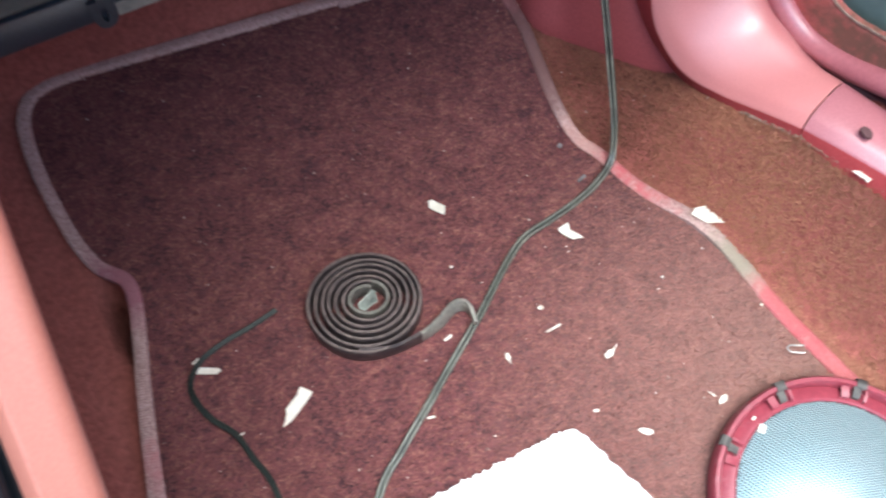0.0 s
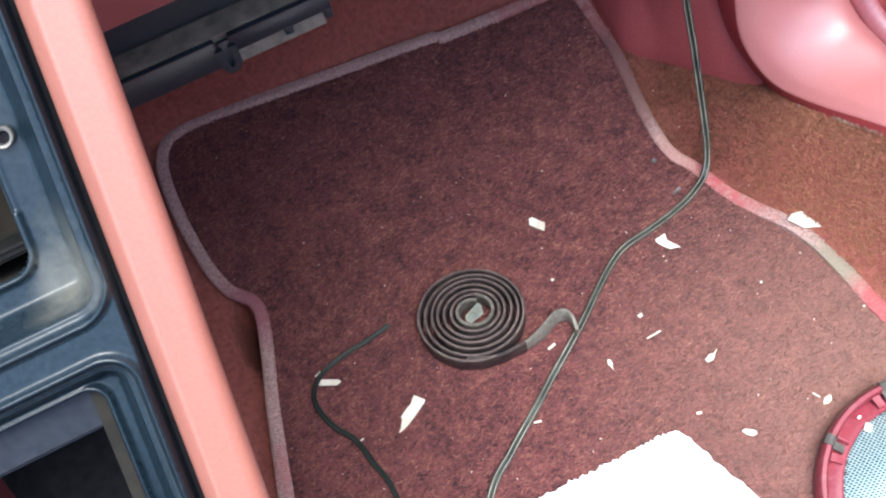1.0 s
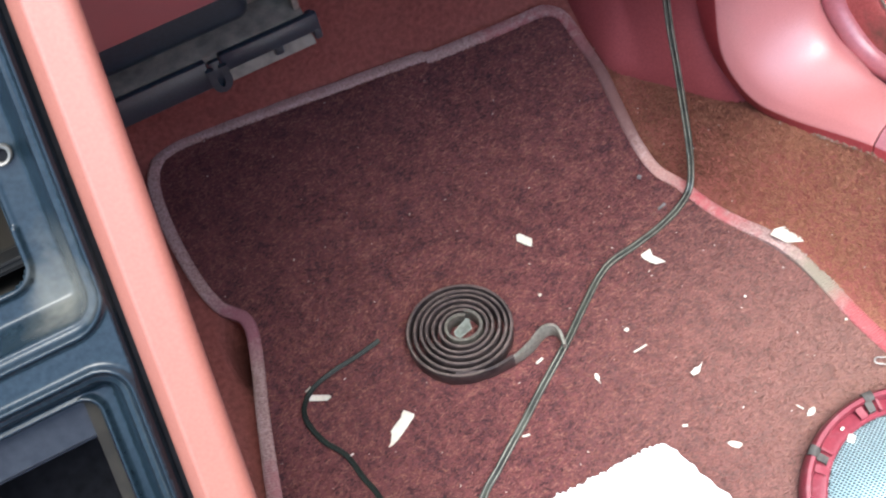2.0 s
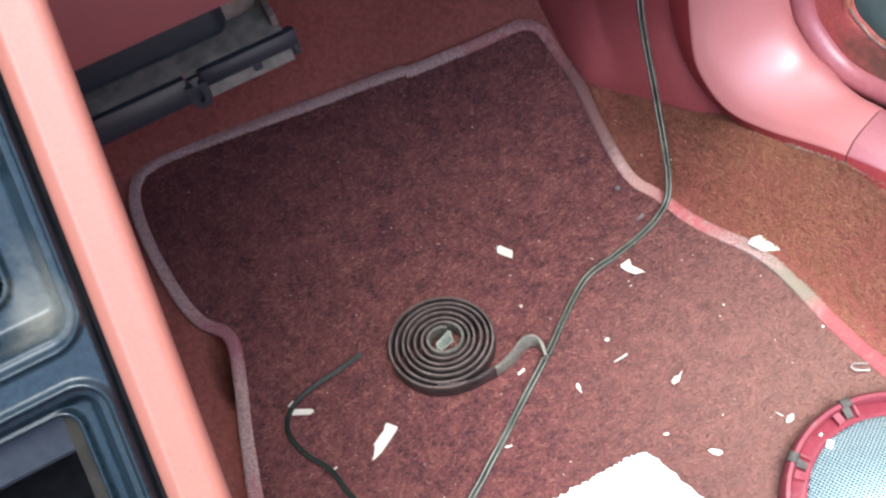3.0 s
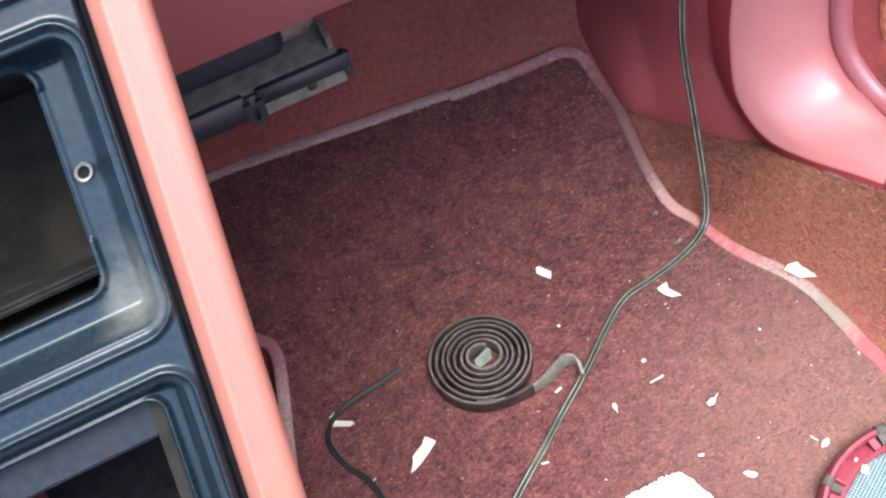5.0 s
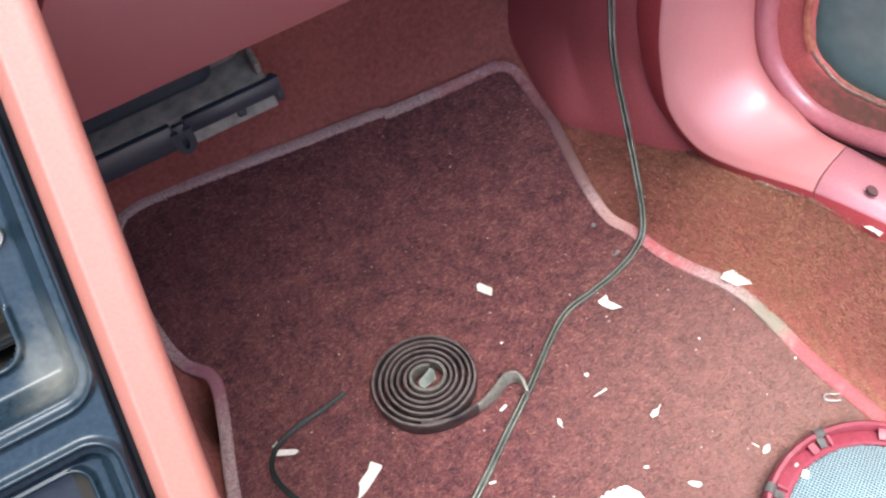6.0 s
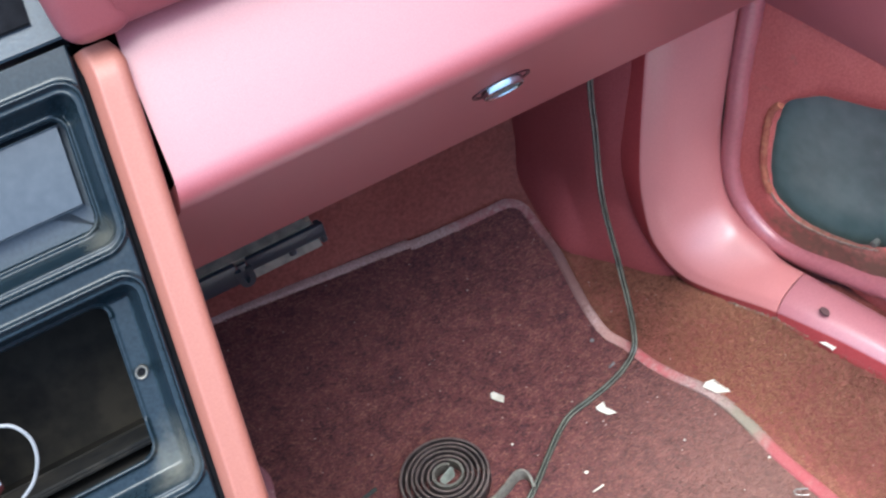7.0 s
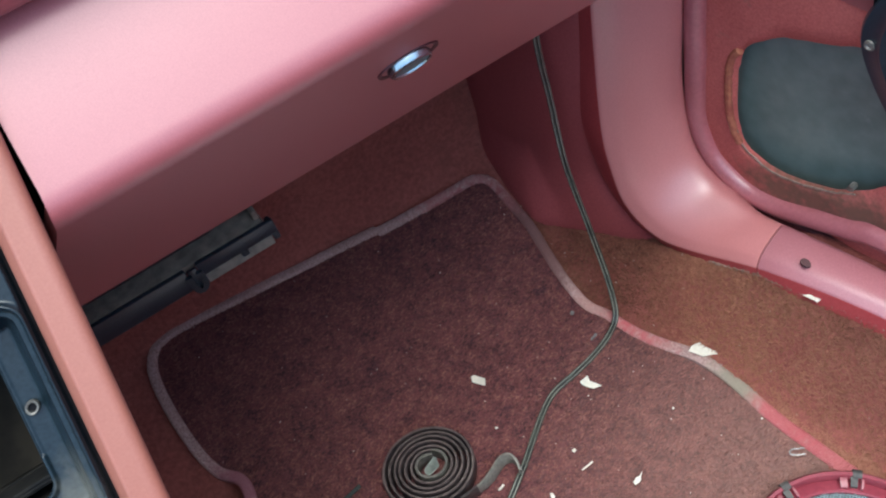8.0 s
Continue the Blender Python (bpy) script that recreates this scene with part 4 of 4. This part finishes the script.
towel = thing("paper_towel", "white paper towel sheet with a torn edge on mat", "paper towel")
p0 = Vector((0.319, 0.149, 0.003))
e1, e2 = Vector((-1, 0.02, 0)) * 0.22, Vector((0.31, -0.95, 0)) * 0.22
rows = []
for j in range(61):
    row = []
    for i in range(221):
        fray = Vector((0, 0.0022 * noise.noise(Vector((i * 0.16, 0, 7))) + 0.0018 * noise.noise(Vector((i * 0.5, 3, 7))) + 0.0012 * noise.noise(Vector((i * 1.7, 5, 7))) - 0.002 * math.exp(-i / 2.5), 0)) if j == 0 else Vector((0.0022 * noise.noise(Vector((j * 0.5, 1, 9))) + 0.0014 * noise.noise(Vector((j * 1.3, 4, 9))), 0, 0)) if i == 0 else Vector()
        row.append(p0 + e1 * (i / 220) + e2 * (j / 60) + fray + Vector((0, 0, 0.0012 + 0.0022 * noise.noise(Vector((i * 0.025, j * 0.09, 0))) + 0.0004 * math.sin(i * 0.95) * math.sin(j * 1.7))))
    rows.append(row)
part("sheet", sheet(rows, thick=0.0006), M_TOWEL, towel)


WEDGE = ((0.57, 0), (0.41, -0.21), (-0.38, -0.56), (-0.3, -0.05), (-0.43, 0.44), (0.12, 0.39))
CHIP = ((0.42, 0.01), (0.31, -0.35), (-0.37, -0.5), (-0.58, 0.34), (0.22, 0.5))
FLAKE = ((0.41, 0.2), (0.24, -0.58), (0.01, -0.23), (-0.59, -0.1), (-0.27, 0.29), (0.2, 0.42))
TONGUE = ((-0.4, -0.52), (-0.44, 0.42), (-0.3, 0.48), (0.28, 0.43), (0.56, 0.13), (0.31, -0.14), (0.19, -0.48), (-0.2, -0.33))
LEAF = ((0.50, 0.22), (0.30, -0.30), (-0.10, -0.50), (-0.50, -0.20), (-0.36, 0.16), (0.05, 0.50), (0.40, 0.46))
TAIL = ((0.58, 0.30), (0.20, -0.10), (-0.10, -0.50), (-0.50, -0.30), (-0.44, 0.30), (-0.05, 0.50), (0.18, 0.22))
SLIVER = ((0.53, -0.51), (-0.33, -0.46), (-0.47, 0.03), (-0.27, 0.45), (0.53, 0.49))


def scrap(x, y, length, width, turn, shape, label="", z=None, mat=None):
    """A torn bit of paper lying at (x, y), slightly curled."""
    rnd = random.Random(int(x * 1e4) + int(y * 1e5))
    bm = bmesh.new()
    z = max(mat_z(x, y), floor_z(x, y)) + 0.0024 if z is None else z
    ca, sa = math.cos(radians(turn)), math.sin(radians(turn))
    rim = []
    for (a, b), (c, d) in zip(shape, shape[1:] + shape[:1]):
        for f in (0.0, 0.5):
            px, py = lerp(a, c, f) * length, lerp(b, d, f) * width
            px, py = px + rnd.uniform(-0.03, 0.03) * width, py + rnd.uniform(-0.05, 0.05) * width
            curl = 0.06 * length * (px / length) ** 2 * 4 + rnd.uniform(0, 0.0006)
            rim.append(bm.verts.new((x + px * ca - py * sa, y + px * sa + py * ca, z + curl)))
    mid = bm.verts.new((x, y, z))
    fan = [bm.faces.new((p, q, mid)) for p, q in zip(rim, rim[1:] + rim[:1])]
    bmesh.ops.solidify(bm, geom=fan, thickness=0.0004)
    ob = thing("paper_scrap", label or "small torn off-white paper scrap on the carpet", "paper scrap", group="paper scraps on the floor", at=(x, y, z))
    part("flake", bm, mat or M_PAPER, ob, soft=False)


scrap(0.4905, 0.2405, 0.0245, 0.0185, 153, WEDGE, "wedge-shaped white paper scrap on the mat's binding")
scrap(0.3118, 0.3416, 0.0164, 0.0085, 118, CHIP, "square-cut white paper chip on the red mat")
scrap(0.3909, 0.2769, 0.0202, 0.0106, 120, FLAKE, "torn pointed white paper flake beside the cable")
scrap(0.1563, 0.2486, 0.0307, 0.0099, -148, TONGUE, "long torn white paper scrap beside the cable end")
scrap(0.1129, 0.2983, 0.0170, 0.0049, 153, SLIVER, "narrow white paper sliver at the cable end")
for x, y, l, w, a, shape in [(0.2995, 0.2919, 0.0028, 0.002, 0, CHIP), (0.2714, 0.2443, 0.0070, 0.0022, 12, SLIVER), (0.3027, 0.2115, 0.0088, 0.0036, -103, TAIL), (0.3422, 0.2345, 0.0040, 0.0034, 0, CHIP), (0.3418, 0.2166, 0.0125, 0.0016, 2, SLIVER), (0.3700, 0.1825, 0.0125, 0.0050, 14, TAIL), (0.4215, 0.1178, 0.0090, 0.0046, 8, LEAF), (0.4169, 0.1248, 0.0060, 0.0010, -65, SLIVER), (0.4870, 0.1634, 0.0024, 0.002, 0, CHIP), (0.3385, 0.1515, 0.0040, 0.0018, -20, SLIVER), (0.4344, 0.2146, 0.0022, 0.002, 0, CHIP), (0.3615, 0.1236, 0.0105, 0.0050, -50, LEAF), (0.2348, 0.1992, 0.0060, 0.0016, -15, SLIVER), (0.1149, 0.2470, 0.0050, 0.0014, 10, SLIVER), (0.1060, 0.3087, 0.0060, 0.0016, 20, SLIVER)]:
    scrap(x, y, l, w, a, shape)
scrap(0.5585, 0.1950, 0.0150, 0.0066, -58, FLAKE, "cream paper scrap lying by the sill plate", z=floor_z(0.5585, 0.1950) + 0.0075)
scrap(0.4287, 0.0884, 0.0075, 0.0060, 30, CHIP, "small white paper bit on the speaker surround", z=0.0155)
scrap(0.4275, 0.0965, 0.0035, 0.0022, 10, CHIP, "small white paper bit on the speaker surround", z=0.0155)

# clear plastic clip lying open beside the mat's edge
clip_thing = thing("plastic_clip", "small clear plastic clip lying on the mat", "clip", at=(0.485, 0.125, 0.0))
bend = spline([(0.4945, 0.1235, 0.0062), (0.4900, 0.1260, 0.0058), (0.4850, 0.1285, 0.0056), (0.4825, 0.1272, 0.0056), (0.4830, 0.1245, 0.0056), (0.4870, 0.1215, 0.0058), (0.4915, 0.1190, 0.0062)], 0.001)
part("rod", sweep(bend, ring(0.0007, 7)), M_CLEAR, clip_thing)
scrap(0.423, 0.345, 0.0050, 0.0040, 30, CHIP, "dull grey crumb on the mat", mat=M_LEAD)
scrap(0.4225, 0.312, 0.0085, 0.0028, 15, SLIVER, "dull grey flake on the mat", mat=M_LEAD)

# ---- duct under the dash ----
duct = thing("heater_duct", "dusty black plastic heater duct below the dash", "duct")
part("body", box(-0.06, 0.190, 0.4625, 0.56, 0.2215, 0.40, 0.010, 4), M_BLACK, duct)
end_cap = part("end_cap", box(0.165, 0.217, 0.470, 0.56, 0.2185, 0.262, 0.016, 5), M_DUSTY, duct, "dust-greyed rounded end")
part("ledge", box(-0.06, 0.219, 0.4525, 0.50, 0.2115, 0.2190, 0.002), M_DUSTY, duct, "dust-covered ledge")
part("lip", box(-0.06, 0.1485, 0.448, 0.4525, 0.1945, 0.2190, 0.0015), M_BLACK, duct)
part("lip_front", box(0.1575, 0.226, 0.448, 0.4525, 0.2035, 0.2190, 0.0015), M_BLACK, duct)
part("end_post", box(0.2205, 0.226, 0.448, 0.466, 0.1955, 0.2070, 0.0015), M_BLACK, duct)
part("notch_post", box(0.192, 0.1985, 0.449, 0.466, 0.1960, 0.2060, 0.0015), M_BLACK, duct)
part("end_hook", box(0.214, 0.2185, 0.456, 0.475, 0.2190, 0.2300, 0.0015), M_DUSTY, end_cap)
part("return_plate", sheet([[(x, y, z) for x in np.linspace(0.160, 0.220, 8)] for y, z in ((0.468, 0.2105), (0.460, 0.2020), (0.4500, 0.1945), (0.4485, 0.1930))], thick=0.0015), M_DUSTY, duct, "dust-greyed inner plate")
hook = spline([(0.1485, 0.4475, 0.212), (0.1485, 0.4475, 0.199), (0.1505, 0.4475, 0.1925), (0.1545, 0.4475, 0.1925), (0.1575, 0.4475, 0.1985), (0.1575, 0.4475, 0.212)], 0.002)
part("clip_tab", sweep(hook, [(-0.0025, -0.0016), (0.0025, -0.0016), (0.0025, 0.0016), (-0.0025, 0.0016)], up=(0, 1, 0)), M_BLACK, duct, "hooked plastic clip")
part("clip_fill", box(0.149, 0.157, 0.4485, 0.4515, 0.194, 0.216, 0.001), M_BLACK, duct)

# ---- the rest of the cab, out of sight ----
# unseen side wall added to block light from the left
rows = [[(0.0, lerp(0.13, 0.55, i / 6), z) for i in range(7)] for z in (0.03, 0.14, 0.25)]
for z in (0.33, 0.41, 0.49, 0.55):
    rows.append([(0.0, lerp(max(0.13, z - 0.272 + 0.02), 0.55, i / 6), z) for i in range(7)])
part("side_light_block", sheet(rows, thick=0.004, up=(1, 0, 0)), M_KICK, console)
# unseen panel added to keep light out from under the dash
low = round_profile([(0.34, 0.60), (0.27, 0.52), (0.30, 0.40), (0.40, 0.37)], 0.02, 4)
part("driver_light_block", sheet(extrude_x(low, -0.92, -0.02, 8), thick=0.01, up=(0, -1, 0)), M_VINYL, dash)


def wall(name, x0, x1, y0, y1, z0, z1, label, mat=None):
    return tagged(finish(name, box(x0, x1, y0, y1, z0, z1), mat or M_SHELL, soft=False), label, "wall", kind="structure")


wall("wall_right_door", 0.83, 0.86, -1.15, 0.85, -0.1, 0.80, "plain outer door wall")
wall("wall_rear", -0.94, 0.86, -1.18, -1.14, -0.1, 0.78, "plain lining behind the seats")
wall("wall_firewall", -0.94, 0.86, 0.84, 0.88, -0.1, 0.80, "plain firewall behind the dash")
wall("floor_left", -0.94, -0.28, -1.15, 0.85, -0.14, -0.10, "plain carpeted floor on the driver side", M_CARPET)
# assumed seat, added to hold back light and reflections from the rear
wall("wall_seat", -0.86, 0.66, -0.95, -0.45, -0.02, 0.36, "plain red seat base, added unseen to block low rear light", M_SEAT)
wall("wall_seat_back", -0.86, 0.66, -0.90, -0.72, 0.36, 0.72, "plain red seat back, added unseen to block low rear light", M_SEAT)
# unseen pale slab added to bounce light into the cab
wall("bounce_slab", -30, 30, -30, 30, -0.56, -0.50, "plain pale slab outside the driver side, added unseen to bounce light", M_YARD)
wall("wall_sill_left", -0.94, -0.86, -1.15, 0.85, -0.3, 0.02, "plain red door sill on the driver side")
